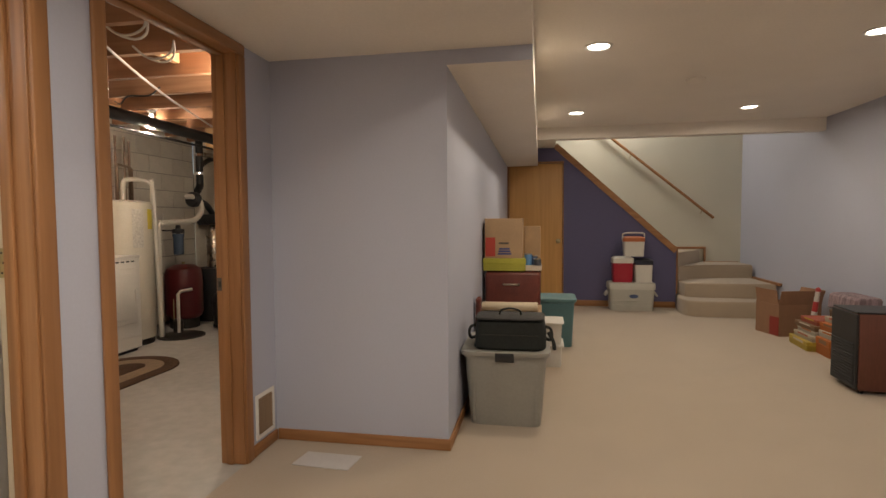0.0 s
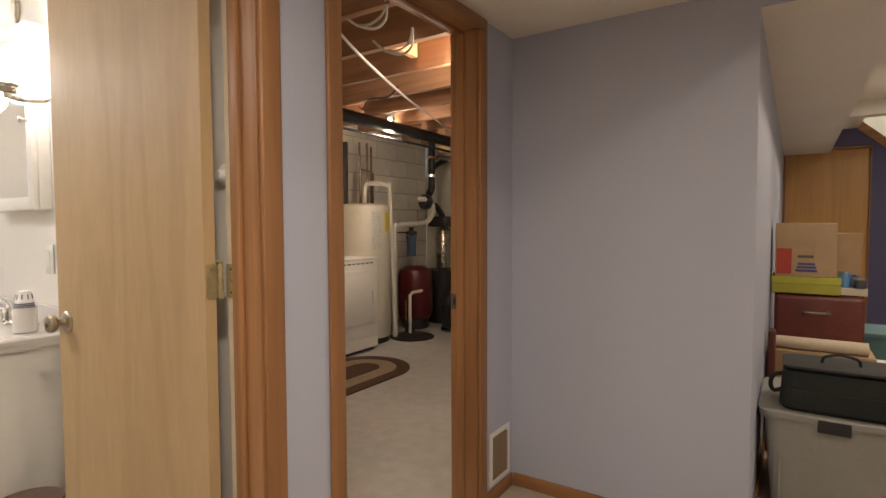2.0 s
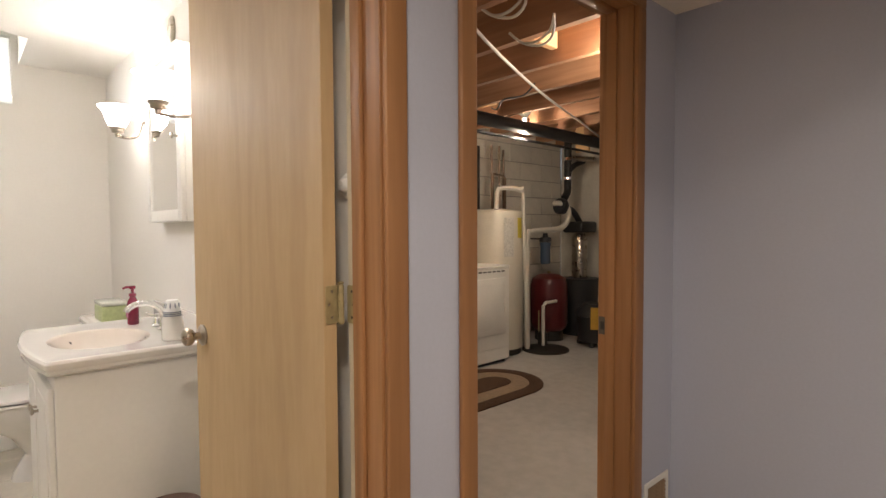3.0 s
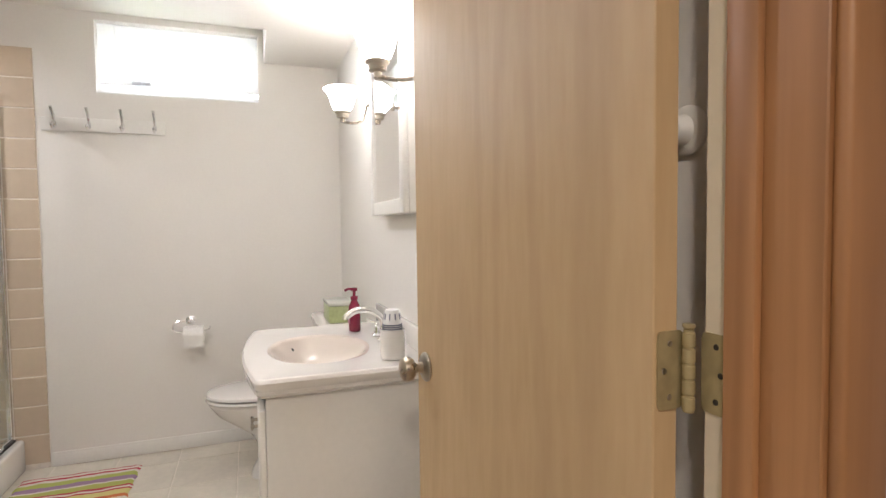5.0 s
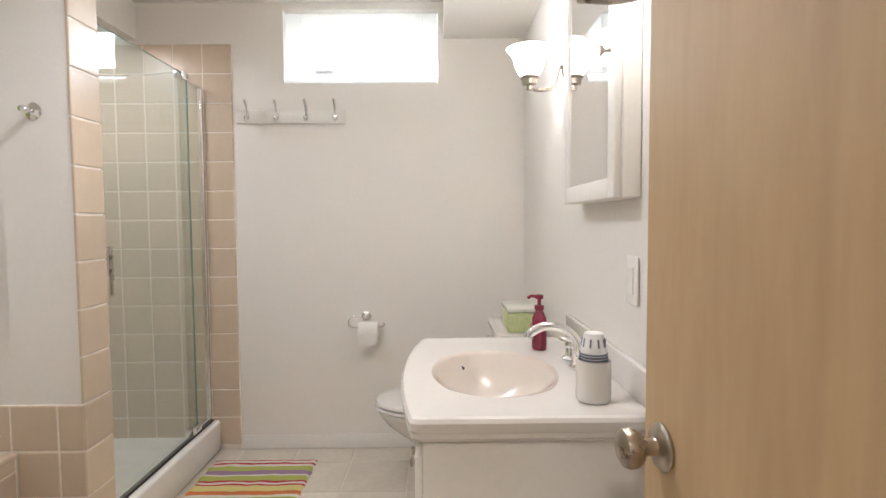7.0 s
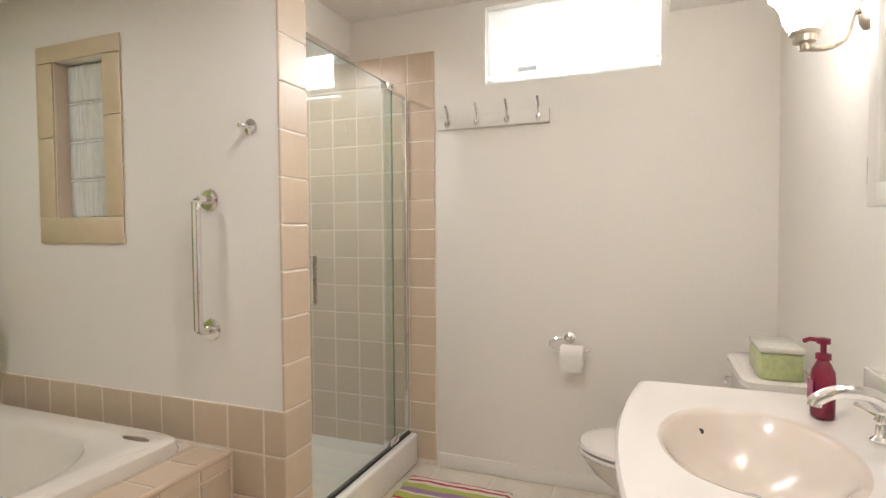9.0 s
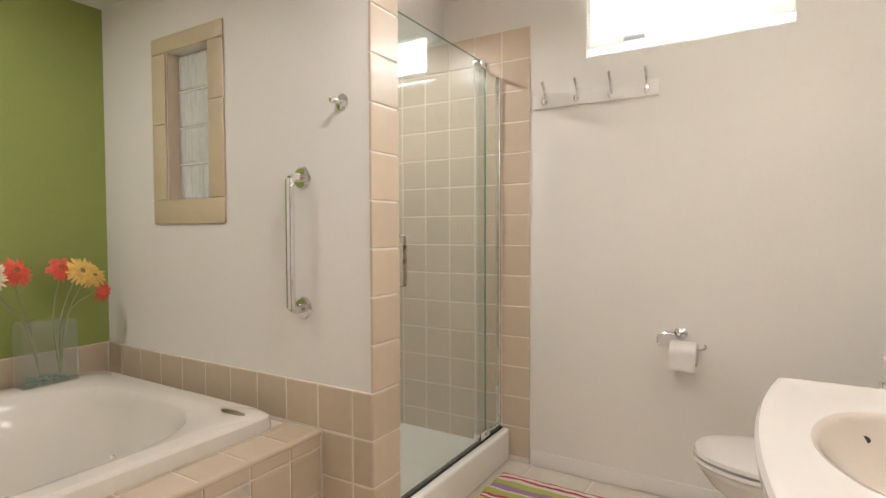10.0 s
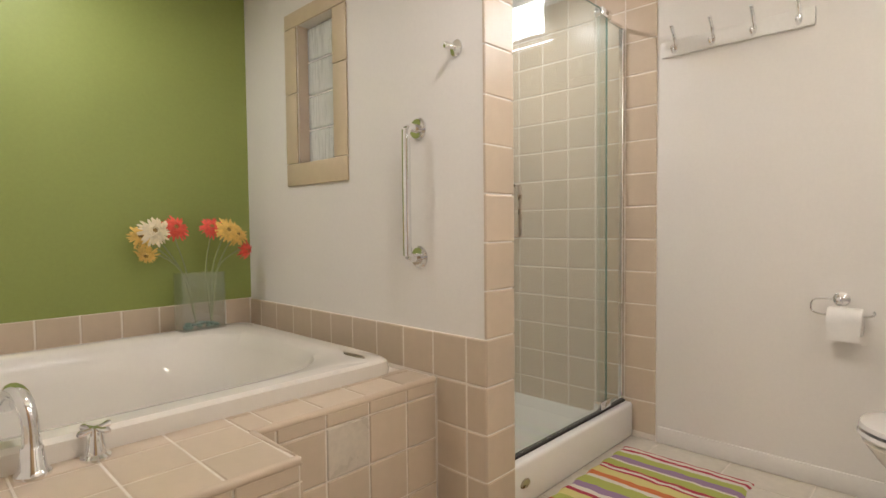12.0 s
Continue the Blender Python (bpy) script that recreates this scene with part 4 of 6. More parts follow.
for x0, x1 in ((-3.770, -3.458), (-3.452, -3.14)):
    d_ = part("cabinet_door", box(x0, x1, 1.487, 1.5045, 0.11, 0.74, 0.004, 2), WHITEP, van)
    part("panel", box(x0 + 0.055, x1 - 0.055, 1.4845, 1.4868, 0.165, 0.685, 0.001, 1), WHITEP, d_)
    part("knob", lathe([(0.006, 0), (0.005, 0.012), (0.013, 0.018), (0.013, 0.024), (0, 0.028)], 20, (x1 - 0.03 if x1 < -3.4 else x0 + 0.03, 1.487, 0.60), RX90), NICKEL, d_)
part("toe_kick", box(-3.775, -3.135, 1.5046, 1.54, 0.0, 0.09), WHITEP, van)
top = thing("washbasin", (0, 0, 0), "white cultured marble top with an oval basin", "sink")
bcx, bcy = -3.455, 1.690


def slab(inset, z, r=0.016):
    """Rounded rectangle, anticlockwise from its front corner, with a bowed front edge."""
    hx, hy, out = vhx - inset, vhy - inset, []
    for q, (sx, sy) in enumerate(((-1, -1), (1, -1), (1, 1), (-1, 1))):
        corner = (vcx + sx * (hx - r), vcy + sy * (hy - r))
        arc = [(corner[0] + r * math.cos(radians(180 + 90 * q + 15 * k)), corner[1] + r * math.sin(radians(180 + 90 * q + 15 * k))) for k in range(7)]
        dx, dy = ((1, 0), (0, 1), (-1, 0), (0, -1))[q]
        run = 2 * ((hx if dx else hy) - r)
        out += arc + [(arc[-1][0] + dx * run * k / 17, arc[-1][1] + dy * run * k / 17) for k in range(1, 17)]
    return [(x, y - (0.040 * (1 - ((x - vcx) / vhx) ** 2) if y < vcy - hy + r + 0.001 else 0.0), z) for x, y in out]


TURNS = [math.atan2((y - vcy) / vhy, (x - vcx) / vhx) for x, y, z in slab(0.02, 0)]


def oval(a, b, z):
    return [(bcx + a * math.cos(w), bcy + b * math.sin(w), z) for w in TURNS]


def mixring(f, z):
    return [(p[0] * (1 - f) + q[0] * f, p[1] * (1 - f) + q[1] * f, z) for p, q in zip(slab(0.02, z), oval(0.215, 0.165, z))]


rr = [slab(0.03, 0.786), slab(0.012, 0.788), slab(0.004, 0.797), slab(0.006, 0.806), slab(0, 0.815), slab(0, 0.830), slab(0.006, 0.838), slab(0.014, 0.840), mixring(0.0, 0.8395), mixring(0.5, 0.8385), mixring(0.93, 0.8375)]
part("counter", loft(rr, cap0=False, cap1=False), PORC, top)
rr = [mixring(0.93, 0.8375)] + [oval(a, b, z) for a, b, z in ((0.214, 0.164, 0.835), (0.208, 0.158, 0.829), (0.198, 0.149, 0.817), (0.178, 0.131, 0.796), (0.15, 0.108, 0.773), (0.11, 0.08, 0.752), (0.06, 0.05, 0.738), (0.022, 0.022, 0.734))]
part("basin", loft(rr, cap0=False), BASINM, top, "bisque oval basin")
part("drain", lathe([(0, 0), (0.024, 0), (0.022, 0.003), (0.012, 0.001), (0, 0.001)], 24, (bcx, bcy, 0.7345)), CHROME, top)
part("overflow", loft([ring(0, 0, 0.007, 0.010, 2, 0, 16), ring(0, 0, 0.007, 0.010, 2, 0.002, 16)]), BLACKM, top, "small dark overflow hole").matrix_basis = pose(bcx - 0.152, bcy - 0.080, 0.8015, 0, 48, 28)
part("backsplash", box(-3.86, -3.10, BN - 0.021, BN - 0.001, 0.8405, 0.92, 0.004, 2), PORC, top)

fau = thing("basin_faucet", (-3.455, 1.928, 0.8405), "chrome widespread basin faucet with lever handles", "faucet")
part("base", lathe([(0, 0), (0.027, 0), (0.027, 0.006), (0.020, 0.014), (0.017, 0.05), (0, 0.052)], 24), CHROME, fau)
part("spout", tube([(0, 0, 0.045), (0, -0.012, 0.085), (0, -0.05, 0.115), (0, -0.10, 0.118), (0, -0.135, 0.10), (0, -0.14, 0.088)], [0.017, 0.0155, 0.0135, 0.012, 0.0115, 0.012], 14, smooth=6), CHROME, fau)
for s in (-1, 1):
    h_ = part("valve", lathe([(0, 0), (0.024, 0), (0.024, 0.005), (0.016, 0.012), (0.013, 0.035), (0.017, 0.042), (0.012, 0.055), (0, 0.057)], 22, (0.10 * s, 0, 0)), CHROME, fau)
    part("lever", tube([(0.10 * s, 0, 0.046), (0.10 * s + 0.02 * s, -0.015, 0.05), (0.10 * s + 0.05 * s, -0.03, 0.055)], [0.006, 0.005, 0.007], 10), CHROME, h_)
soap = thing("soap_bottle", (-3.69, 1.862, 0.841), "dark red pump bottle of hand soap", "soap bottle")
PLUM = plain("plum_plastic", (0.22, 0.018, 0.045), 0.25, var=0.05)
part("bottle", lathe([(0, 0), (0.029, 0), (0.031, 0.006), (0.031, 0.085), (0.029, 0.10), (0.018, 0.118), (0.014, 0.124), (0, 0.125)], 28, sy=0.75), PLUM, soap)
part("label", box(-0.02, 0.02, -0.0245, -0.0228, 0.03, 0.08, 0.0005, 1), plain("mauve_label", (0.40, 0.08, 0.16), 0.4), soap)
pm = part("pump", lathe([(0.015, 0.1252), (0.015, 0.138), (0.006, 0.14), (0.006, 0.158), (0.013, 0.160), (0.013, 0.172), (0, 0.174)], 20), PLUM, soap)
part("nozzle", tube([(0, 0, 0.166), (-0.012, -0.022, 0.167), (-0.018, -0.034, 0.160)], 0.005, 8), PLUM, pm)
cup = thing("cup_holder", (-3.205, 1.893, 0.841), "white ribbed plastic tumbler on the washbasin", "tumbler")
prof = [(0, 0), (0.037, 0), (0.039, 0.004)] + [(0.039 + 0.0008 * (k % 2), 0.008 + 0.009 * k) for k in range(9)] + [(0.039, 0.092), (0.035, 0.092), (0.034, 0.012), (0, 0.010)]
part("body", lathe(prof, 30), PORC, cup)
cups = thing("paper_cups", (-3.205, 1.893, 0.838), "stack of white paper cups with grey stripes in the tumbler", "paper cups")
CUPW, CUPG = plain("cup_white", (0.78, 0.76, 0.74), 0.7), plain("cup_grey", (0.16, 0.17, 0.22), 0.7)
for k in range(12):
    z = 0.156 - 0.0065 * k
    c_ = part("cup", lathe([(0, z), (0.0205, z), (0.0222, z - 0.003), (0.0292, z - 0.044), (0.0275, z - 0.044), (0.0195, z - 0.003), (0, z - 0.002)], 28), CUPW, cups)
    if k < 5:
        part("rim", lathe([(0.0288, z - 0.0445), (0.0318, z - 0.0445), (0.0318, z - 0.0475), (0.0288, z - 0.0475)], 28), CUPG, c_)
    if k == 0:
        for a in range(9):
            b = 2 * math.pi * (a + 0.2) / 9
            part("stripe", tube([(0.0238 * math.cos(b), 0.0238 * math.sin(b), z - 0.011), (0.0268 * math.cos(b), 0.0268 * math.sin(b), z - 0.030)], 0.0024, 6), CUPG, c_)

mc = thing("mirror_cabinet", (-3.475, BN - 0.001, 1.30), "white medicine cabinet with a mirrored door", "medicine cabinet")
part("body", box(-0.245, 0.245, -0.045, 0, 0.0, 0.68, 0.003, 1), WHITEP, mc)
md = part("door", box(-0.195, 0.195, -0.0575, -0.0455, 0.05, 0.63), MIRROR, mc, "clear mirror glass in a white frame")
for name, x0, x1, z0, z1 in (("stile", -0.245, -0.1952, 0, 0.68), ("stile", 0.1952, 0.245, 0, 0.68), ("rail", -0.195, 0.195, 0, 0.0498), ("rail", -0.195, 0.195, 0.6302, 0.68)):
    part(name, box(x0, x1, -0.064, -0.0455, z0, z1, 0.004, 2), WHITEP, md, "white painted frame")
part("knob", lathe([(0.006, 0), (0.005, 0.014), (0.012, 0.019), (0.012, 0.025), (0, 0.029)], 20, (0.215, -0.064, 0.34), RX90), NICKEL, md)
part("crown", box(-0.262, 0.262, -0.078, 0, 0.6805, 0.705, 0.006, 2), WHITEP, mc)
part("hinge", box(-0.252, -0.2455, -0.062, -0.030, 0.05, 0.11, 0.001, 1), NICKEL, mc)


def sconce(x, reach, z):
    s = thing("wall_sconce", (x, BN - 0.001, z), "brushed nickel wall sconce with a lit frosted bell shade", "wall sconce", "vanity sconces")
    r = -reach
    part("backplate", lathe([(0, 0), (0.048, 0), (0.048, 0.006), (0.036, 0.014), (0.014, 0.02), (0, 0.02)], 32, (0, 0, 0.055), RX90), NICKEL, s)
    part("arm", tube([(0, -0.015, 0.055), (0, -0.030, 0.050), (0, -0.038, 0.020), (0, -0.052, -0.014), (0, r * 0.65, -0.028), (0, r, -0.024)], 0.0065, 10, smooth=6), NICKEL, s)
    part("cup", lathe([(0, -0.03), (0.012, -0.028), (0.012, -0.012), (0.026, -0.008), (0.028, 0.008), (0.035, 0.014), (0.035, 0.020), (0, 0.022)], 28, (0, r, 0)), NICKEL, s)
    prof = [(0.028, 0.020), (0.040, 0.032), (0.050, 0.055), (0.056, 0.080), (0.068, 0.102), (0.082, 0.115), (0.079, 0.117), (0.064, 0.104), (0.052, 0.081), (0.046, 0.056), (0.036, 0.036), (0.026, 0.026)]
    part("shade", lathe(prof, 36, (0, r, 0)), SHADE, s, "glowing frosted glass shade")
    return s


sconce(-3.93, 0.136, 1.74)
sconce(-3.09, 0.175, 1.71)
solo("wall_plate", (-3.50, BN - 0.001, 2.135), loft([ring(0, 0, 0.035, 0.062, 2, 0, 32), ring(0, 0, 0.034, 0.060, 2, 0.008, 32), ring(0, 0, 0.024, 0.046, 2, 0.016, 32)]), NICKEL, "oval brushed nickel cover plate on the vanity wall", "cover plate").rotation_euler = (radians(90), 0, 0)

# ---------------------------------------------------------------- toilet
toi = thing("toilet", (-4.42, 1.62, 0), "white two-piece porcelain toilet with the lid closed", "toilet")
part("bowl", loft([ring(0, 0.05, 0.105, 0.22, 3, 0.0, 48), ring(0, 0.05, 0.10, 0.21, 3, 0.03, 48), ring(0, 0.06, 0.085, 0.17, 2.5, 0.12, 48), ring(0, 0.03, 0.11, 0.20, 2.2, 0.22, 48), ring(0, -0.03, 0.165, 0.29, 2.2, 0.33, 48), ring(0, -0.05, 0.183, 0.31, 2.2, 0.385, 48), ring(0, -0.05, 0.18, 0.305, 2.2, 0.40, 48)]), PORC, toi)
part("seat", loft([ring(0, -0.055, 0.184, 0.312, 2.25, 0.4005, 48), ring(0, -0.055, 0.190, 0.318, 2.25, 0.408, 48), ring(0, -0.055, 0.186, 0.314, 2.25, 0.418, 48)]), PORC, toi)
part("lid", loft([ring(0, -0.055, 0.180, 0.308, 2.25, 0.4235, 48), ring(0, -0.055, 0.187, 0.315, 2.25, 0.428, 48), ring(0, -0.055, 0.182, 0.310, 2.25, 0.440, 48), ring(0, -0.055, 0.15, 0.27, 2.25, 0.446, 48)]), PORC, toi)
tk = part("tank", loft([ring(0, 0.275, 0.185, 0.085, 7, 0.4005, 48), ring(0, 0.275, 0.20, 0.095, 7, 0.45, 48), ring(0, 0.275, 0.215, 0.10, 7, 0.74, 48)]), PORC, toi)
part("tank_lid", loft([ring(0, 0.272, 0.220, 0.106, 7, 0.7405, 48), ring(0, 0.272, 0.228, 0.112, 7, 0.750, 48), ring(0, 0.272, 0.226, 0.110, 7, 0.770, 48), ring(0, 0.272, 0.21, 0.096, 7, 0.778, 48)]), PORC, tk)
part("flush_lever", tube([(-0.15, 0.172, 0.69), (-0.15, 0.155, 0.69), (-0.09, 0.150, 0.685)], 0.006, 8), CHROME, tk)
tis = thing("wipes_tub", (-4.31, 1.89, 0.7785), "clear and lime green plastic box on the toilet tank", "tissue box")
part("box", box(-0.10, 0.10, -0.06, 0.06, 0.0, 0.085, 0.010, 2), plain("lime_plastic", (0.54, 0.60, 0.30), 0.3, var=0.12, scale=14), tis)
part("lid", box(-0.103, 0.103, -0.063, 0.063, 0.0855, 0.106, 0.008, 2), plain("frosted_plastic", (0.68, 0.68, 0.60), 0.25), tis)

# ---------------------------------------------------------------- bath mat
def stripes():
    m = mat("striped_mat", (0.6, 0.6, 0.5), 0.95, var=0.1, bump=1.0, bump_scale=300)
    n, l = m.node_tree.nodes, m.node_tree.links
    co, sep, noi, add, ramp = (n.new("ShaderNode" + k) for k in ("TexCoord", "SeparateXYZ", "TexNoise", "Math", "ValToRGB"))
    l.new(co.outputs["Object"], sep.inputs[0])
    noi.inputs["Scale"].default_value = 9
    l.new(co.outputs["Object"], noi.inputs["Vector"])
    sc = n.new("ShaderNodeMath")
    sc.operation = "MULTIPLY_ADD"
    sc.inputs[1].default_value = 0.035
    l.new(noi.outputs[0], sc.inputs[0])
    l.new(sep.outputs[0], sc.inputs[2])
    mr = n.new("ShaderNodeMapRange")
    mr.inputs["From Min"].default_value, mr.inputs["From Max"].default_value = 0.017, 0.86
    l.new(sc.outputs[0], mr.inputs[0])
    ramp.color_ramp.interpolation = "CONSTANT"
    W, R, G, P, Y, O = (0.72, 0.66, 0.56), (0.45, 0.04, 0.07), (0.42, 0.44, 0.10), (0.32, 0.20, 0.32), (0.66, 0.58, 0.22), (0.62, 0.17, 0.05)
    seq = [(0, R), (0.025, W), (0.05, R), (0.07, W), (0.095, G), (0.15, P), (0.20, W), (0.215, G), (0.27, R), (0.29, W), (0.31, R), (0.325, Y), (0.39, O), (0.43, W), (0.46, G), (0.53, P), (0.58, W), (0.61, R), (0.64, Y), (0.70, G), (0.76, O), (0.80, W), (0.84, R), (0.88, G), (0.94, Y)]
    el = ramp.color_ramp.elements
    el[0].position, el[0].color = 0, (*R, 1)
    el[1].position, el[1].color = seq[1][0], (*seq[1][1], 1)
    for p_, c_ in seq[2:]:
        e = el.new(p_)
        e.color = (*c_, 1)
    l.new(mr.outputs[0], ramp.inputs[0])
    l.new(ramp.outputs[0], n["Principled BSDF"].inputs["Base Color"])
    return m


bm = bmesh.new()
NX, NY = 60, 36
gv = [[bm.verts.new((0.86 * i / NX, 0.53 * j / NY + 0.004 * math.sin(i * 0.8), 0.012 + 0.003 * noise.noise((i * 0.3, j * 0.3, 0)) - (0.010 if i in (0, NX) or j in (0, NY) else 0))) for j in range(NY + 1)] for i in range(NX + 1)]
for i in range(NX):
    for j in range(NY):
        bm.faces.new((gv[i][j], gv[i + 1][j], gv[i + 1][j + 1], gv[i][j + 1]))
solo("bath_mat", (-4.74, 0.372, 0.0), bm, stripes(), "striped multicoloured cotton bath mat on the tile floor", "bath mat")


# switch plate and waste basket
sw = thing("switch_plate", (-3.27, BN - 0.001, 1.105), "white plastic switch plate beside the mirror cabinet", "switch plate")
part("plate", box(-0.036, 0.036, -0.006, 0, -0.058, 0.058, 0.003, 2), WHITEP, sw)
part("rocker", box(-0.016, 0.016, -0.0095, -0.0062, -0.033, 0.033, 0.002, 1), WHITEP, sw)
wb = thing("waste_basket", (-2.965, 1.80, 0), "round waste basket in coloured stripes by the vanity", "waste basket")
BK = [plain("basket_stripe", col, 0.8, var=0.1) for col in ((0.36, 0.24, 0.14), (0.12, 0.22, 0.26), (0.45, 0.16, 0.06), (0.55, 0.48, 0.36), (0.16, 0.10, 0.08), (0.30, 0.34, 0.16))]
NB = 30
for k in range(NB):
    bm = bmesh.new()
    a0, a1 = 2 * math.pi * k / NB, 2 * math.pi * (k + 1) / NB
    vs = [[bm.verts.new((r * math.cos(a), r * math.sin(a), z)) for r, z in ((0.085, 0.004), (0.106, 0.295), (0.101, 0.295), (0.081, 0.010))] for a in (a0, a1)]
    for q in range(4):
        bm.faces.new((vs[0][q], vs[1][q], vs[1][(q + 1) % 4], vs[0][(q + 1) % 4]))
    part("stave", bm, BK[(k * 7) % 6], wb)
part("bottom", lathe([(0, 0), (0.085, 0), (0.085, 0.0035), (0, 0.0035)], 30), BK[0], wb)
part("rim", lathe([(0.102, 0.2955), (0.1065, 0.2955), (0.1065, 0.2975), (0.102, 0.2975)], 30), BK[4], wb)


# ---------------------------------------------------------------- recreation room: stored things
KRAFT = mat("cardboard", (0.42, 0.28, 0.16), 0.85, var=0.08, scale=8, fine=80, bump=0.15)
INNER = mat("cardboard_shade", (0.33, 0.21, 0.12), 0.9, var=0.08, scale=8)


def storage_bin(name, place, w, d, h, taper, body, lid, label, lid_on=True, group=""):
    b = thing(name, place, label, "storage bin", group)
    part("tub", loft([ring(0, 0, w / 2 * taper, d / 2 * taper, 9, 0, 48), ring(0, 0, w / 2 * 0.97, d / 2 * 0.97, 10, h * 0.90, 48), ring(0, 0, w / 2, d / 2, 10, h * 0.905, 48), ring(0, 0, w / 2, d / 2, 10, h * 0.96, 48), ring(0, 0, w / 2 - 0.012, d / 2 - 0.012, 10, h * 0.962, 48), ring(0, 0, w / 2 * 0.93, d / 2 * 0.93, 10, h * 0.85, 48)]), body, b)
    if lid_on:
        part("lid", loft([ring(0, 0, w / 2 + 0.012, d / 2 + 0.012, 10, h * 0.94, 48), ring(0, 0, w / 2 + 0.014, d / 2 + 0.014, 10, h * 0.99, 48), ring(0, 0, w / 2 - 0.02, d / 2 - 0.02, 10, h, 48), ring(0, 0, w / 2 - 0.05, d / 2 - 0.05, 10, h - 0.012, 48)]), lid, b)
    return b


def carton(name, place, w, d, h, label, rz=0, flaps=False, colour=None, category="cardboard box"):
    c = thing(name, place, label, category, rz=rz)
    m = colour or KRAFT
    part("body", box(0, w, 0, d, 0, h, 0.003, 1), m, c)
    if flaps:
        for fx0, fx1, fy0, fy1, rx, ry in ((0, w, 0, 0.004, 18, 0), (0, w, d - 0.004, d, -24, 0), (0, 0.004, 0.006, d - 0.006, 0, -20), (w - 0.004, w, 0.006, d - 0.006, 0, 28)):
            f = part("flap", box(-(fx1 - fx0) / 2, (fx1 - fx0) / 2, -(fy1 - fy0) / 2, (fy1 - fy0) / 2, 0, min(w, d) * 0.42), m, c)
            f.matrix_basis = pose((fx0 + fx1) / 2, (fy0 + fy1) / 2, h + 0.001, rx, ry, 0)
    else:
        part("tape", box(w * 0.02, w * 0.98, d / 2 - 0.024, d / 2 + 0.024, h + 0.0003, h + 0.0009), INNER, c)
    return c


GREYP = plain("grey_plastic_tub", (0.30, 0.29, 0.26), 0.45, var=0.05, scale=5)
TEALP = plain("teal_plastic", (0.085, 0.18, 0.20), 0.4, var=0.06, scale=5)
WHTP = plain("milky_plastic", (0.62, 0.60, 0.55), 0.35, var=0.04)
gbin = storage_bin("storage_bin", (-0.65, 3.985, 0), 0.50, 0.57, 0.455, 0.84, GREYP, GREYP, "large grey plastic storage tote on the carpet")
part("latch", box(-0.055, 0.055, -0.300, -0.281, 0.395, 0.448, 0.004, 2), BLACKM, gbin, "black snap latch")
for sx in (-0.18, 0.18):
    part("rib", box(sx - 0.006, sx + 0.006, -0.262, -0.245, 0.03, 0.39, 0.002, 1), GREYP, gbin)
CLOTH = plain("black_nylon", (0.016, 0.019, 0.017), 0.8, var=0.2, scale=30, bump=0.5, bump_scale=400)
bag = thing("duffel_bag", (-0.625, 3.91, 0.440), "black nylon carry bag lying on the grey tote", "bag")
part("body", loft([ring(0, 0, 0.195, 0.13, 8, 0.0, 40), ring(0, 0, 0.215, 0.15, 7, 0.02, 40), ring(0.004, 0, 0.212, 0.148, 7, 0.11, 40), ring(0, 0, 0.203, 0.138, 7, 0.172, 40), ring(0, 0, 0.19, 0.12, 6, 0.188, 40)]), CLOTH, bag)
part("flap", loft([ring(0, -0.03, 0.204, 0.125, 9, 0.1882, 36), ring(0, -0.03, 0.206, 0.127, 9, 0.198, 36), ring(0, -0.03, 0.19, 0.11, 9, 0.204, 36)]), plain("grey_nylon", (0.035, 0.034, 0.033), 0.75, var=0.15, scale=25, bump=0.4, bump_scale=300), bag, "grey flap edge")
part("handle", tube([(-0.065, -0.05, 0.203), (-0.055, -0.06, 0.232), (0, -0.064, 0.246), (0.055, -0.06, 0.232), (0.065, -0.05, 0.203)], 0.006, 8, smooth=5), CLOTH, bag)
for s in (-1, 1):
    part("side_loop", tube([(s * 0.205, -0.06, 0.14), (s * 0.238, -0.07, 0.13), (s * 0.248, -0.07, 0.09), (s * 0.235, -0.06, 0.06), (s * 0.205, -0.05, 0.07)], 0.009, 8, smooth=5), CLOTH, bag)
part("strap_end", tube([(0.225, -0.08, 0.11), (0.255, -0.10, 0.06), (0.262, -0.11, 0.01)], 0.011, 8, smooth=4), CLOTH, bag)
part("zip", box(-0.17, 0.17, -0.152, -0.149, 0.095, 0.101), DARKM, bag)

carton("cardboard_box", (-0.895, 4.55, 0), 0.45, 0.42, 0.40, "plain brown cardboard box beside the wall")
carton("cardboard_box", (-0.895, 4.55, 0.4012), 0.46, 0.40, 0.14, "long brown cardboard box with a rolled sheet on top", flaps=False)
solo("rolled_sheet", (-0.665, 4.60, 0.577), tube([(-0.21, 0, 0), (0.20, 0, 0)], 0.034, 18), plain("cream_paper", (0.60, 0.50, 0.36), 0.8, var=0.06), "cream paper roll lying across the boxes", "paper roll")
case = thing("suitcase", (-0.68, 4.99, 0), "dark red hard suitcase standing by the wall", "suitcase")
REDBR = plain("oxblood_vinyl", (0.14, 0.03, 0.02), 0.4, var=0.15, scale=12, bump=0.3)
part("shell", box(-0.215, 0.235, -0.0, 0.30, 0.0, 0.80, 0.03, 4), REDBR, case)
part("band", box(-0.217, 0.237, 0.14, 0.15, 0.004, 0.804, 0.004, 1), BLACKM, case)
part("handle", tube([(-0.06, -0.002, 0.70), (-0.055, -0.035, 0.70), (0.055, -0.035, 0.70), (0.06, -0.002, 0.70)], 0.009, 8, smooth=4), NICKEL, case)
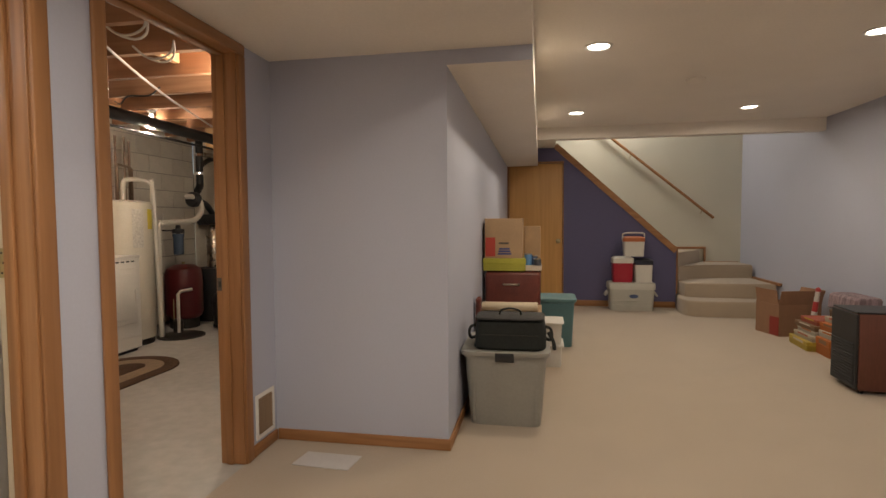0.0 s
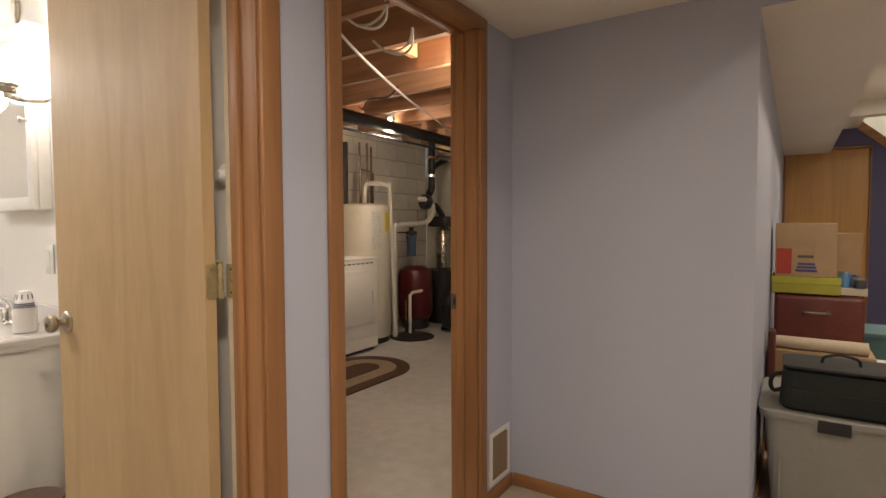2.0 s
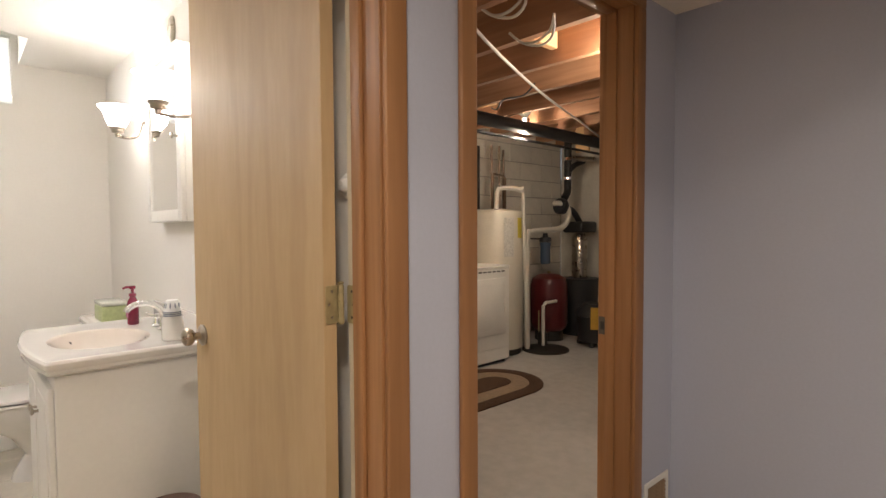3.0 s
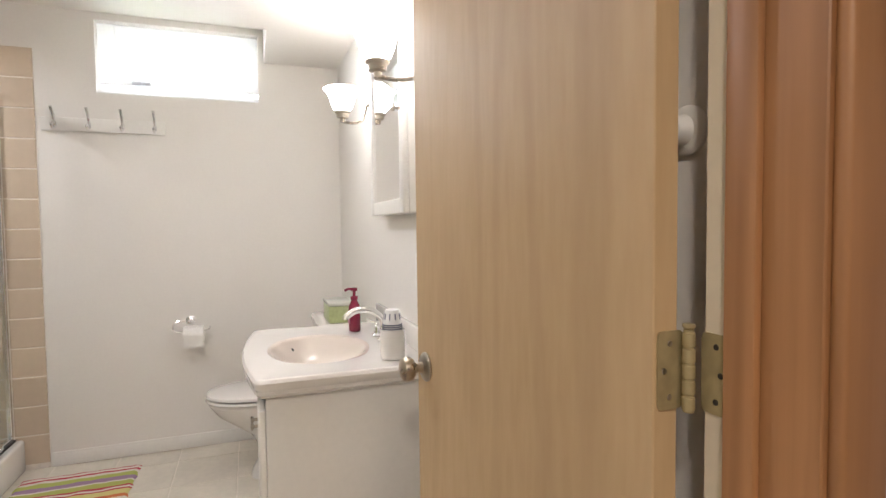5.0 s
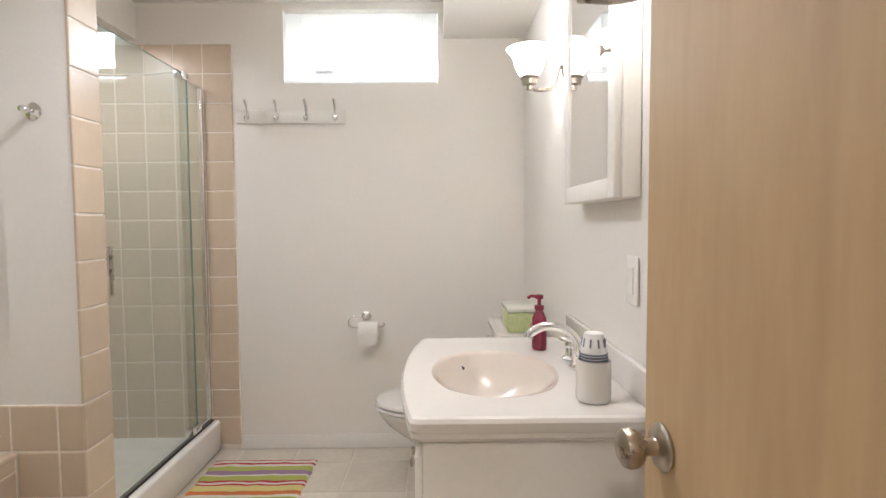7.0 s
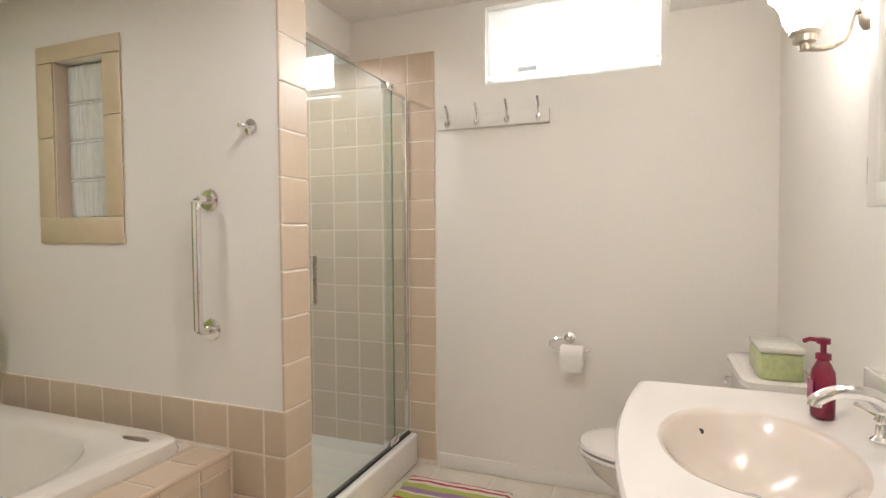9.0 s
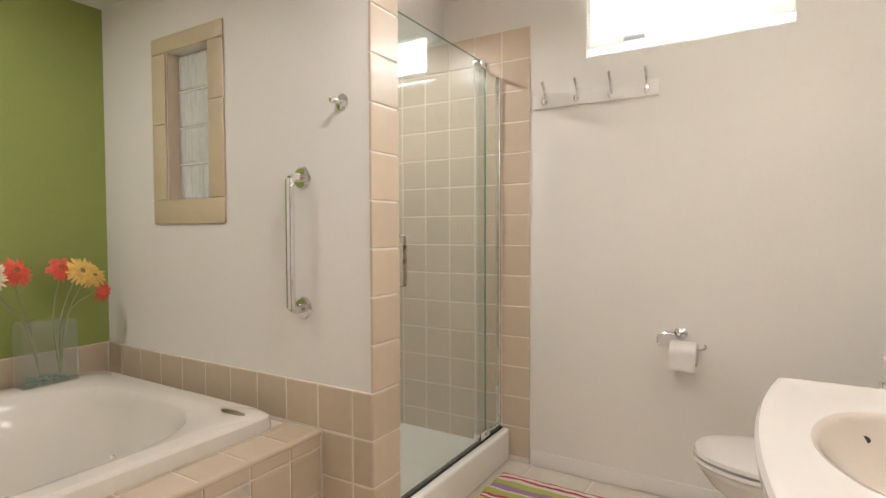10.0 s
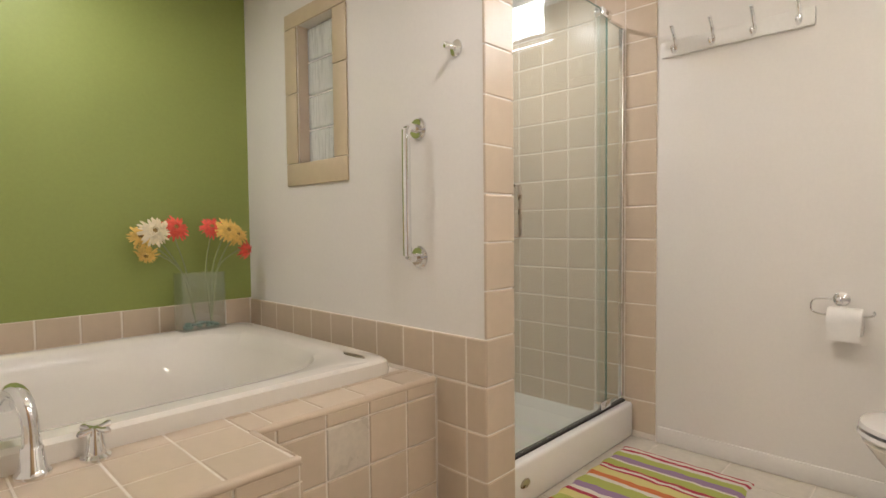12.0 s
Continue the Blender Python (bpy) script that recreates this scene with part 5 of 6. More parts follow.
solo("folding_chair_panel", (-0.905, 4.42, 0), box(0, 0.035, 0, 0.10, 0, 0.66, 0.012, 3), REDBR, "narrow dark red board leaning on the wall", "board")
yb = thing("green_box", (-0.91, 4.99, 0.806), "flat yellow-green cardboard box on the suitcase", "box")
part("body", box(0, 0.345, 0, 0.28, 0, 0.10, 0.004, 1), plain("chartreuse_card", (0.36, 0.34, 0.04), 0.6, var=0.06), yb)
part("lid_edge", box(-0.003, 0.348, -0.003, 0.283, 0.06, 0.1035, 0.003, 1), plain("chartreuse_lid", (0.42, 0.40, 0.05), 0.6, var=0.06), yb)
kb = carton("cardboard_box", (-0.895, 4.99, 0.911), 0.305, 0.30, 0.325, "upright cardboard box with red and blue print")
part("red_print", box(0.006, 0.085, -0.0022, -0.0006, 0.015, 0.17), plain("red_ink", (0.45, 0.06, 0.04), 0.7), kb)
part("print_bar", box(0.115, 0.195, -0.0022, -0.0006, 0.115, 0.130), plain("dark_ink", (0.10, 0.08, 0.06), 0.7), kb)
for k in range(3):
    part("print_bar", box(0.105 + 0.006 * k, 0.215 - 0.006 * k, -0.0022, -0.0006, 0.03 + 0.02 * k, 0.044 + 0.02 * k), plain("blue_ink", (0.07, 0.08, 0.20), 0.7), kb)
carton("cardboard_box", (-0.565, 5.03, 0.806), 0.13, 0.24, 0.045, "small white carton on the suitcase", colour=plain("white_card", (0.60, 0.52, 0.42), 0.7))
carton("cardboard_box", (-0.585, 5.32, 0.0), 0.14, 0.3, 1.17, "tall narrow brown carton behind the pile")
for k, (x, y, h, col) in enumerate(((-0.545, 5.06, 0.09, (0.10, 0.24, 0.45)), (-0.50, 5.12, 0.07, (0.08, 0.12, 0.22)), (-0.47, 5.05, 0.05, (0.05, 0.05, 0.06)))):
    can_ = thing("tin_can", (x, y, 0.853), "small painted tin on the white carton", "tin", "tins")
    part("body", lathe([(0, 0), (0.03, 0), (0.03, h), (0.028, h + 0.003), (0, h + 0.003)], 22), plain("tin_paint", col, 0.4, var=0.1), can_)
    part("rim", lathe([(0.0305, h - 0.004), (0.0315, h), (0.0305, h + 0.004)], 22), NICKEL, can_)
for k in range(2):
    sb = storage_bin("shoe_bin", (-0.345, 5.22, 0.19 * k), 0.16, 0.30, 0.185, 0.86, WHTP, plain("white_lid", (0.72, 0.70, 0.66), 0.4), "small milky plastic shoe bin with a white lid", True, "shoe bins")
storage_bin("lidded_bin", (-0.315, 6.02, 0), 0.40, 0.44, 0.47, 0.86, TEALP, plain("teal_lid", (0.11, 0.22, 0.235), 0.4, var=0.05), "teal plastic storage bin with its lid on")

COOLG = plain("cooler_grey", (0.46, 0.45, 0.39), 0.45, var=0.05)
cool = thing("cooler", (0.768, 8.23, 0), "large pale grey ice chest on the carpet", "cooler")
part("tub", loft([ring(0, 0, 0.275, 0.155, 9, 0, 48), ring(0, 0, 0.295, 0.165, 9, 0.29, 48)]), COOLG, cool)
part("lid", loft([ring(0, 0, 0.305, 0.172, 9, 0.2905, 48), ring(0, 0, 0.308, 0.175, 9, 0.33, 48), ring(0, 0, 0.30, 0.168, 9, 0.372, 48), ring(0, 0, 0.27, 0.14, 9, 0.380, 48)]), plain("cooler_lid", (0.56, 0.55, 0.49), 0.45, var=0.04), cool)
for s in (-1, 1):
    part("handle", tube([(s * 0.30, -0.07, 0.25), (s * 0.335, -0.07, 0.20), (s * 0.335, 0.07, 0.20), (s * 0.30, 0.07, 0.25)], 0.012, 8), WHTP, cool)
part("badge", loft([ring(0, 0, 0.06, 0.026, 2, 0, 24), ring(0, 0, 0.058, 0.024, 2, 0.004, 24)]), plain("blue_badge", (0.10, 0.14, 0.26), 0.4), cool, "oval blue badge").matrix_basis = pose(0.02, -0.166, 0.20, 90, 0, 0)
for z in (0.07, 0.13):
    part("rib", box(-0.26, 0.26, -0.166, -0.158, z, z + 0.012, 0.004, 2), COOLG, cool)


def small_cooler(name, place, w, d, h, body, lid, label, handle=True):
    c = thing(name, place, label, "cooler")
    part("tub", loft([ring(0, 0, w / 2 * 0.93, d / 2 * 0.93, 8, 0, 36), ring(0, 0, w / 2, d / 2, 8, h * 0.74, 36)]), body, c)
    part("lid", loft([ring(0, 0, w / 2 + 0.006, d / 2 + 0.006, 8, h * 0.742, 36), ring(0, 0, w / 2 + 0.006, d / 2 + 0.006, 8, h * 0.92, 36), ring(0, 0, w / 2 - 0.03, d / 2 - 0.03, 8, h, 36)]), lid, c)
    if handle:
        part("handle", tube([(-w / 2 - 0.004, 0, h * 0.78), (-w / 2 - 0.006, -0.01, h * 1.0), (-w / 2 + 0.02, -0.02, h * 1.16), (w / 2 - 0.02, -0.02, h * 1.16), (w / 2 + 0.006, -0.01, h * 1.0), (w / 2 + 0.004, 0, h * 0.78)], 0.010, 8, smooth=3), body, c)
    return c


CWHITE = plain("cooler_white", (0.66, 0.63, 0.56), 0.4, var=0.03)
small_cooler("picnic_cooler", (0.655, 8.22, 0.381), 0.27, 0.22, 0.35, plain("cooler_red", (0.36, 0.012, 0.03), 0.4, var=0.04), CWHITE, "small red picnic cooler with a white lid on the ice chest", False)
small_cooler("picnic_cooler", (0.925, 8.22, 0.381), 0.235, 0.20, 0.32, CWHITE, plain("navy_lid", (0.02, 0.022, 0.035), 0.4), "small white cooler with a black lid on the ice chest", False)
pc = small_cooler("lunch_cooler", (0.80, 8.22, 0.732), 0.27, 0.20, 0.27, CWHITE, plain("orange_band", (0.45, 0.13, 0.04), 0.5), "white lunch cooler with an orange band and raised handle")

REDK = mat("reddish_cardboard", (0.30, 0.165, 0.095), 0.85, var=0.08, scale=8, fine=80, bump=0.15)
rb = thing("open_carton", (1.98, 6.62, 0), "open brown cardboard box with a red panel", "cardboard box", rz=14)
for x0, x1, y0, y1 in ((0, 0.46, 0, 0.006), (0, 0.46, 0.36, 0.366), (0, 0.006, 0.006, 0.36), (0.454, 0.46, 0.006, 0.36)):
    part("side", box(x0, x1, y0, y1, 0, 0.33), REDK, rb)
part("bottom", box(0.006, 0.454, 0.006, 0.36, 0, 0.006), KRAFT, rb)
part("red_panel", box(-0.002, -0.0006, 0.0, 0.14, 0.01, 0.20), plain("red_ink_panel", (0.26, 0.03, 0.02), 0.7), rb)
for a, mm in ((box(-0.23, 0.23, -0.003, 0.003, 0, 0.15), pose(0.23, 0.003, 0.331, 14, 0, 0)), (box(-0.003, 0.003, -0.17, 0.17, 0, 0.15), pose(0.457, 0.183, 0.331, 0, 20, 0)), (box(-0.003, 0.003, -0.17, 0.17, 0, 0.15), pose(0.003, 0.183, 0.331, 0, -8, 0))):
    part("flap", a, REDK, rb).matrix_basis = mm
COLS = [(0.50, 0.36, 0.05), (0.46, 0.14, 0.03), (0.50, 0.44, 0.34), (0.22, 0.13, 0.07), (0.40, 0.10, 0.06), (0.55, 0.52, 0.44)]
GAMES = [(1.96, 5.98, 0, 0.30, 0.42, 0.085, 0), (2.02, 5.72, 0, 0.36, 0.26, 0.15, 1), (2.00, 5.98, 0.086, 0.36, 0.38, 0.05, 2), (2.03, 5.99, 0.137, 0.32, 0.35, 0.045, 5), (2.02, 5.98, 0.183, 0.36, 0.38, 0.05, 3), (2.05, 6.0, 0.234, 0.30, 0.30, 0.05, 4), (2.06, 5.72, 0.151, 0.36, 0.25, 0.06, 5), (2.07, 5.72, 0.212, 0.35, 0.25, 0.07, 1), (2.12, 5.73, 0.283, 0.30, 0.25, 0.05, 2), (2.13, 5.74, 0.334, 0.28, 0.26, 0.06, 3)]
for k, (x, y, z, w, d, h, c) in enumerate(GAMES):
    gbx = thing("game_box", (x, y, z), ("yellow", "orange", "cream", "brown", "red", "white")[c] + " flat game carton in the pile on the carpet", "game box", "game boxes", rz=(k * 37 % 9) - 4)
    part("base", box(0, w, 0, d, 0, h * 0.6, 0.002, 1), plain("game_base", tuple(v * 0.7 for v in COLS[c]), 0.6), gbx)
    part("lid", box(-0.003, w + 0.003, -0.003, d + 0.003, h * 0.601, h, 0.002, 1), plain("game_lid", COLS[c], 0.55, var=0.2, scale=18), gbx)
    part("print_bar", box(-0.0042, -0.0032, d * 0.2, d * 0.75, h * 0.68, h * 0.92), plain("game_print", COLS[(c + 2) % 6], 0.6), gbx)
PLAID = mat("plaid_cloth", (0.30, 0.22, 0.24), 0.9, var=0.35, scale=14, fine=50, stretch=(2.2, 2.2, 0.15), bump=0.4)
solo("plaid_cushion", (2.27, 5.87, 0.3955), loft([ring(0, 0, 0.09, 0.215, 9, 0, 48), ring(0, 0, 0.105, 0.235, 9, 0.015, 48), ring(0.012, 0, 0.105, 0.235, 9, 0.125, 48), ring(0.018, 0, 0.09, 0.222, 9, 0.145, 48)]), PLAID, "brown and grey plaid cushion on the game boxes", "cushion")
tw = thing("toy_tower", (2.19, 6.44, 0.0), "red and white toy tower standing in the pile", "toy")
tw.rotation_euler = (0, radians(7), 0)
for k in range(5):
    part("band", lathe([(0, 0.001), (0.034 - 0.003 * k, 0.001), (0.032 - 0.003 * k, 0.10), (0, 0.10)], 18, (0, 0, 0.1005 * k)), plain("toy_red", (0.40, 0.03, 0.03), 0.4) if k % 2 else plain("toy_white", (0.6, 0.56, 0.5), 0.4), tw)
part("roof", lathe([(0, 0), (0.026, 0), (0.022, 0.03), (0, 0.045)], 16, (0, 0, 0.503)), plain("toy_roof", (0.40, 0.03, 0.03), 0.4), tw)
ht = thing("space_heater", (1.69, 4.69, 0), "brown cabinet room heater with a black louvred front", "heater", rz=-4)
part("cabinet", box(0.012, 0.42, 0, 0.385, 0.03, 0.56, 0.006, 2), plain("walnut_cabinet", (0.13, 0.045, 0.028), 0.4, var=0.12, scale=6, stretch=(1, 1, 0.2)), ht)
part("front", box(-0.004, 0.0118, 0.006, 0.379, 0.035, 0.555, 0.004, 1), BLACKM, ht)
for k in range(15):
    part("louvre", box(-0.014, -0.0045, 0.03, 0.355, 0.06 + 0.020 * k, 0.069 + 0.020 * k, 0.002, 1), BLACKM, ht)
part("control_panel", box(0.0, 0.40, 0.01, 0.375, 0.5605, 0.572, 0.004, 1), BLACKM, ht)
for y in (0.04, 0.33):
    part("caster", tube([(0.05, y, 0.015), (0.05, y + 0.02, 0.015)], 0.015, 14), DARKM, ht)
    part("caster", tube([(0.37, y, 0.015), (0.37, y + 0.02, 0.015)], 0.015, 14), DARKM, ht)
# thin pale slab a few millimetres high on the carpet
solo("plastic_sheet", (-1.52, 3.12, 0.0), prism([(-0.15, -0.06), (0.15, -0.075), (0.17, 0.085), (-0.13, 0.095)], 0.001, 0.004), plain("pale_patch", (0.60, 0.58, 0.57), 0.35, var=0.05), "thin pale patch lying on the carpet", "plastic sheet")

# ---------------------------------------------------------------- laundry room
dry = thing("clothes_dryer", (-4.235, 4.45, 0), "white enamel clothes dryer on the concrete floor", "dryer")
part("cabinet", box(-0.68, 0, 0, 0.675, 0.03, 0.89, 0.012, 3), WHITEM, dry)
part("top_panel", box(-0.685, 0.004, -0.004, 0.679, 0.8905, 0.915, 0.008, 3), WHITEM, dry)
part("toe_panel", box(0.0005, 0.004, 0.01, 0.665, 0.035, 0.14, 0.002, 1), WHITEM, dry)
part("front_panel", box(0.0005, 0.004, 0.012, 0.663, 0.155, 0.885, 0.002, 1), WHITEM, dry)
dd = part("door", box(0.0045, 0.022, 0.07, 0.605, 0.28, 0.80, 0.008, 3), WHITEM, dry)
part("door_panel", box(0.0222, 0.028, 0.12, 0.555, 0.33, 0.75, 0.004, 2), WHITEM, dd)
part("handle", box(0.0222, 0.036, 0.565, 0.59, 0.48, 0.60, 0.004, 2), WHITEM, dd)
for k in range(9):
    part("vent_slot", box(0.0045, 0.0065, 0.06 + 0.062 * k, 0.10 + 0.062 * k, 0.855, 0.868), BLACKM, dry)
part("feet", box(-0.62, -0.03, 0.03, 0.64, 0.0, 0.0295), BLACKM, dry)
part("console", box(-0.68, -0.58, 0.0, 0.675, 0.9155, 1.05, 0.015, 3), WHITEM, dry)
wh_ = thing("water_heater", (-4.60, 5.34, 0), "tall white electric water heater with a yellow label", "water heater")
WHC = plain("heater_enamel", (0.60, 0.56, 0.47), 0.35, var=0.04, scale=3)
part("tank", lathe([(0, 0.06), (0.268, 0.06), (0.272, 0.07), (0.272, 1.40), (0.26, 1.43), (0.18, 1.45), (0, 1.455)], 48), WHC, wh_)
part("base_ring", lathe([(0, 0), (0.255, 0), (0.255, 0.0595), (0, 0.0595)], 40), DARKM, wh_)


def wrapped(a0, a1, z0, z1, r, n=8):
    bm = bmesh.new()
    cols = [[bm.verts.new((r * math.cos(a0 + (a1 - a0) * k / n), r * math.sin(a0 + (a1 - a0) * k / n), z)) for z in (z0, z1)] for k in range(n + 1)]
    for a, b in zip(cols, cols[1:]):
        bm.faces.new((a[0], b[0], b[1], a[1]))
    return bm


part("energy_label", wrapped(0.05, 0.36, 1.16, 1.36, 0.2745), plain("yellow_label", (0.62, 0.50, 0.04), 0.5), wh_, "yellow paper label")
part("paper_label", wrapped(-0.55, -0.15, 0.98, 1.36, 0.2745), plain("white_label", (0.55, 0.53, 0.48), 0.5, var=0.1, scale=60), wh_, "white printed label")
part("access_panel", wrapped(-0.35, 0.0, 0.25, 0.62, 0.2755), WHC, wh_)
COPPER = plain("aged_copper", (0.24, 0.165, 0.11), 0.5, metal=0.5, var=0.2, scale=20)
PVC = plain("white_pvc", (0.62, 0.59, 0.52), 0.4, var=0.04)
IRON = plain("black_iron", (0.018, 0.018, 0.018), 0.55, var=0.2, scale=12)
for k, (x, y, z0) in enumerate(((-4.80, 5.50, 1.30), (-4.78, 5.60, 1.30), (-4.93, 5.84, 0.0))):
    solo("supply_pipe", (0, 0, 0), tube([(x, y, z0), (x, y, 2.134)], 0.012, 10), COPPER, "vertical copper water pipe", "pipe", "water pipes")
solo("supply_pipe", (0, 0, 0), tube([(-4.66, 5.36, 1.44), (-4.66, 5.36, 1.80), (-4.67, 5.38, 1.82), (-4.80, 5.70, 1.82), (-4.80, 5.72, 1.80), (-4.80, 5.72, 1.40)], 0.012, 10), COPPER, "bent copper pipe over the water heater", "pipe", "water pipes")
solo("relief_pipe", (0, 0, 0), tube([(-4.55, 5.30, 1.45), (-4.54, 5.30, 1.61), (-4.52, 5.34, 1.66), (-4.46, 5.46, 1.66), (-4.43, 5.53, 1.63), (-4.42, 5.56, 1.53), (-4.40, 5.60, 0.0)], 0.024, 12, smooth=5), PVC, "white plastic relief pipe beside the water heater", "pipe")
solo("drain_pipe", (0, 0, 0), tube([(-4.93, 5.40, 0.0), (-4.93, 5.40, 2.134)], 0.038, 14), IRON, "black vertical drain stack on the block wall", "pipe")
solo("drain_pipe", (0, 0, 0), tube([(-3.66, 3.2, 2.073), (-3.70, 5.9, 2.055)], 0.05, 18), IRON, "thick black drain pipe hung under the joists", "pipe")
solo("gas_pipe", (0, 0, 0), tube([(-3.70, 3.2, 1.985), (-3.74, 6.1, 1.965)], 0.011, 10), IRON, "thin dark pipe hung under the joists", "pipe")
solo("white_hose", (0, 0, 0), tube([(-4.45, 5.66, 0.0), (-4.45, 5.66, 1.10), (-4.44, 5.72, 1.21), (-4.44, 5.86, 1.23), (-4.44, 6.15, 1.24), (-4.44, 6.30, 1.28), (-4.43, 6.38, 1.38), (-4.44, 6.36, 1.49), (-4.48, 6.28, 1.53), (-4.55, 6.26, 1.53)], 0.030, 12, smooth=6), PVC, "white insulated hose looping along the block wall", "hose")
fl = thing("water_filter", (-4.50, 6.04, 0.86), "blue water filter housing on the pipe", "water filter")
part("housing", lathe([(0, 0), (0.05, 0.004), (0.055, 0.02), (0.055, 0.20), (0.062, 0.21), (0.062, 0.24), (0, 0.245)], 24), plain("smoky_blue", (0.07, 0.10, 0.15), 0.25), fl)
part("cap", lathe([(0, 0.2455), (0.065, 0.2455), (0.065, 0.29), (0.03, 0.30), (0.024, 0.34), (0, 0.34)], 24), BLACKM, fl)
part("bracket", box(-0.485, -0.02, -0.03, 0.03, 0.27, 0.285), DARKM, fl)
pt = thing("pressure_tank", (-4.58, 6.22, 0), "dark red water pressure tank", "tank")
part("shell", lathe([(0, 0.08), (0.12, 0.085), (0.185, 0.13), (0.205, 0.18), (0.205, 0.62), (0.185, 0.69), (0.11, 0.735), (0, 0.745)], 40), plain("tank_red", (0.10, 0.013, 0.015), 0.35, var=0.1), pt)
part("stand", lathe([(0.15, 0), (0.16, 0), (0.16, 0.11), (0.15, 0.11)], 32), DARKM, pt)
part("valve", lathe([(0, 0.745), (0.02, 0.745), (0.02, 0.765), (0, 0.77)], 14), BRASS, pt)
so = thing("softener_tank", (-4.52, 6.74, 0), "silver softener cylinder with a black valve head", "water softener")
part("brine_tub", lathe([(0, 0), (0.2, 0), (0.22, 0.62), (0.225, 0.66), (0, 0.67)], 32), BLACKM, so)
part("cylinder", lathe([(0, 0.6705), (0.085, 0.6705), (0.09, 0.70), (0.09, 1.14), (0.06, 1.19), (0, 1.20)], 28), NICKEL, so)
part("valve_head", box(-0.14, 0.14, -0.16, 0.16, 1.2005, 1.33, 0.03, 3), BLACKM, so)
part("round_cap", lathe([(0, 0), (0.09, 0), (0.09, 0.06), (0.07, 0.08), (0, 0.08)], 24, (0.02, -0.38, 1.50), RX90), BLACKM, so)
part("riser", tube([(0.0, 0.0, 1.32), (0.0, -0.15, 1.45), (0.02, -0.38, 1.50)], 0.035, 12, smooth=5), BLACKM, so)
duct = thing("flex_duct", (0, 0, 0), "dark drain pipe with bright clamps and a crinkled foil sleeve", "duct")
part("pipe", tube([(-4.5, 6.40, 1.60), (-4.5, 6.45, 1.66), (-4.5, 6.46, 1.74), (-4.5, 6.46, 2.285)], 0.042, 16, smooth=4), IRON, duct)
part("branch", tube([(-4.5, 6.47, 1.90), (-4.48, 6.58, 1.98), (-4.46, 6.72, 2.03)], 0.03, 14, smooth=4), IRON, duct)
for q in (1.80, 2.02):
    part("clamp", lathe([(0.044, 0), (0.055, 0.004), (0.055, 0.036), (0.044, 0.040)], 20, (-4.5, 6.46, q)), CHROME, duct)
part("foil", tube([(-4.5 + 0.01 * k, 6.52 + 0.022 * k, 2.05 + 0.004 * (k % 2)) for k in range(14)], [0.026 + 0.006 * (k % 2) for k in range(14)], 14), NICKEL, duct)
vac = thing("shop_vacuum", (-4.05, 6.30, 0), "black and yellow shop vacuum on casters", "vacuum")
part("drum", lathe([(0, 0.05), (0.17, 0.05), (0.19, 0.30), (0.195, 0.32), (0, 0.32)], 32), BLACKM, vac)
part("motor_head", lathe([(0, 0.3205), (0.19, 0.3205), (0.18, 0.37), (0.11, 0.45), (0, 0.46)], 32), BLACKM, vac)
part("yellow_band", wrapped(-1.2, 0.3, 0.20, 0.43, 0.2), plain("vac_yellow", (0.48, 0.28, 0.03), 0.4), vac)
for k in range(4):
    a = k * math.pi / 2 + 0.4
    part("caster", lathe([(0, 0), (0.022, 0.006), (0.026, 0.025), (0.018, 0.05), (0, 0.05)], 12, (0.16 * math.cos(a), 0.16 * math.sin(a), 0)), BLACKM, vac)
solo("sump_cover", (-4.28, 5.75, -0.004), lathe([(0, 0), (0.24, 0), (0.24, 0.012), (0.225, 0.018), (0, 0.018)], 40), DARKM, "round dark sump cover on the concrete", "sump cover")
sp = thing("sump_pump", (-4.40, 5.86, 0.0145), "sump pump motor with a pipe on the cover", "pump")
part("motor", lathe([(0, 0), (0.05, 0), (0.055, 0.12), (0.03, 0.15), (0, 0.15)], 20), DARKM, sp)
part("riser", tube([(0.03, -0.03, 0.0), (0.03, -0.03, 0.42), (0.03, 0.02, 0.45), (0.03, 0.20, 0.45)], 0.018, 10), PVC, sp)
part("float_rod", tube([(-0.05, 0.0, 0.0), (-0.05, 0.0, 0.36)], 0.006, 8), BRASS, sp)

# oval braided rug
rug = thing("oval_rug", (-3.86, 4.08, -0.0035), "oval braided rug in brown and tan bands", "rug")
BROWN, TAN = (plain("brown_braid", (0.10, 0.052, 0.028), 0.95, var=0.2, scale=40, bump=1, bump_scale=200), plain("tan_braid", (0.36, 0.27, 0.18), 0.95, var=0.15, scale=40, bump=1, bump_scale=200))


def stadium(hw, hl, z, n=40):
    out = []
    s = hl - hw
    for k in range(n):
        a = math.pi * k / (n - 1)
        out.append((hw * math.cos(a), s + hw * math.sin(a), z))
    for k in range(n):
        a = math.pi + math.pi * k / (n - 1)
        out.append((hw * math.cos(a), -s + hw * math.sin(a), z))
    return out


bm = loft([stadium(0.13, 0.55, 0.001), stadium(0.13, 0.55, 0.012), stadium(0.115, 0.535, 0.014)], cap0=True, cap1=True)
part("band", bm, BROWN, rug)
for a, b, m_ in ((0.131, 0.275, TAN), (0.276, 0.39, BROWN)):
    part("band", loft([stadium(b, b + 0.42, 0.001), stadium(b, b + 0.42, 0.010), stadium(b - 0.01, b + 0.41, 0.013), stadium(a + 0.01, a + 0.43, 0.013), stadium(a, a + 0.42, 0.010), stadium(a, a + 0.42, 0.001)], cap0=False, cap1=False), m_, rug)

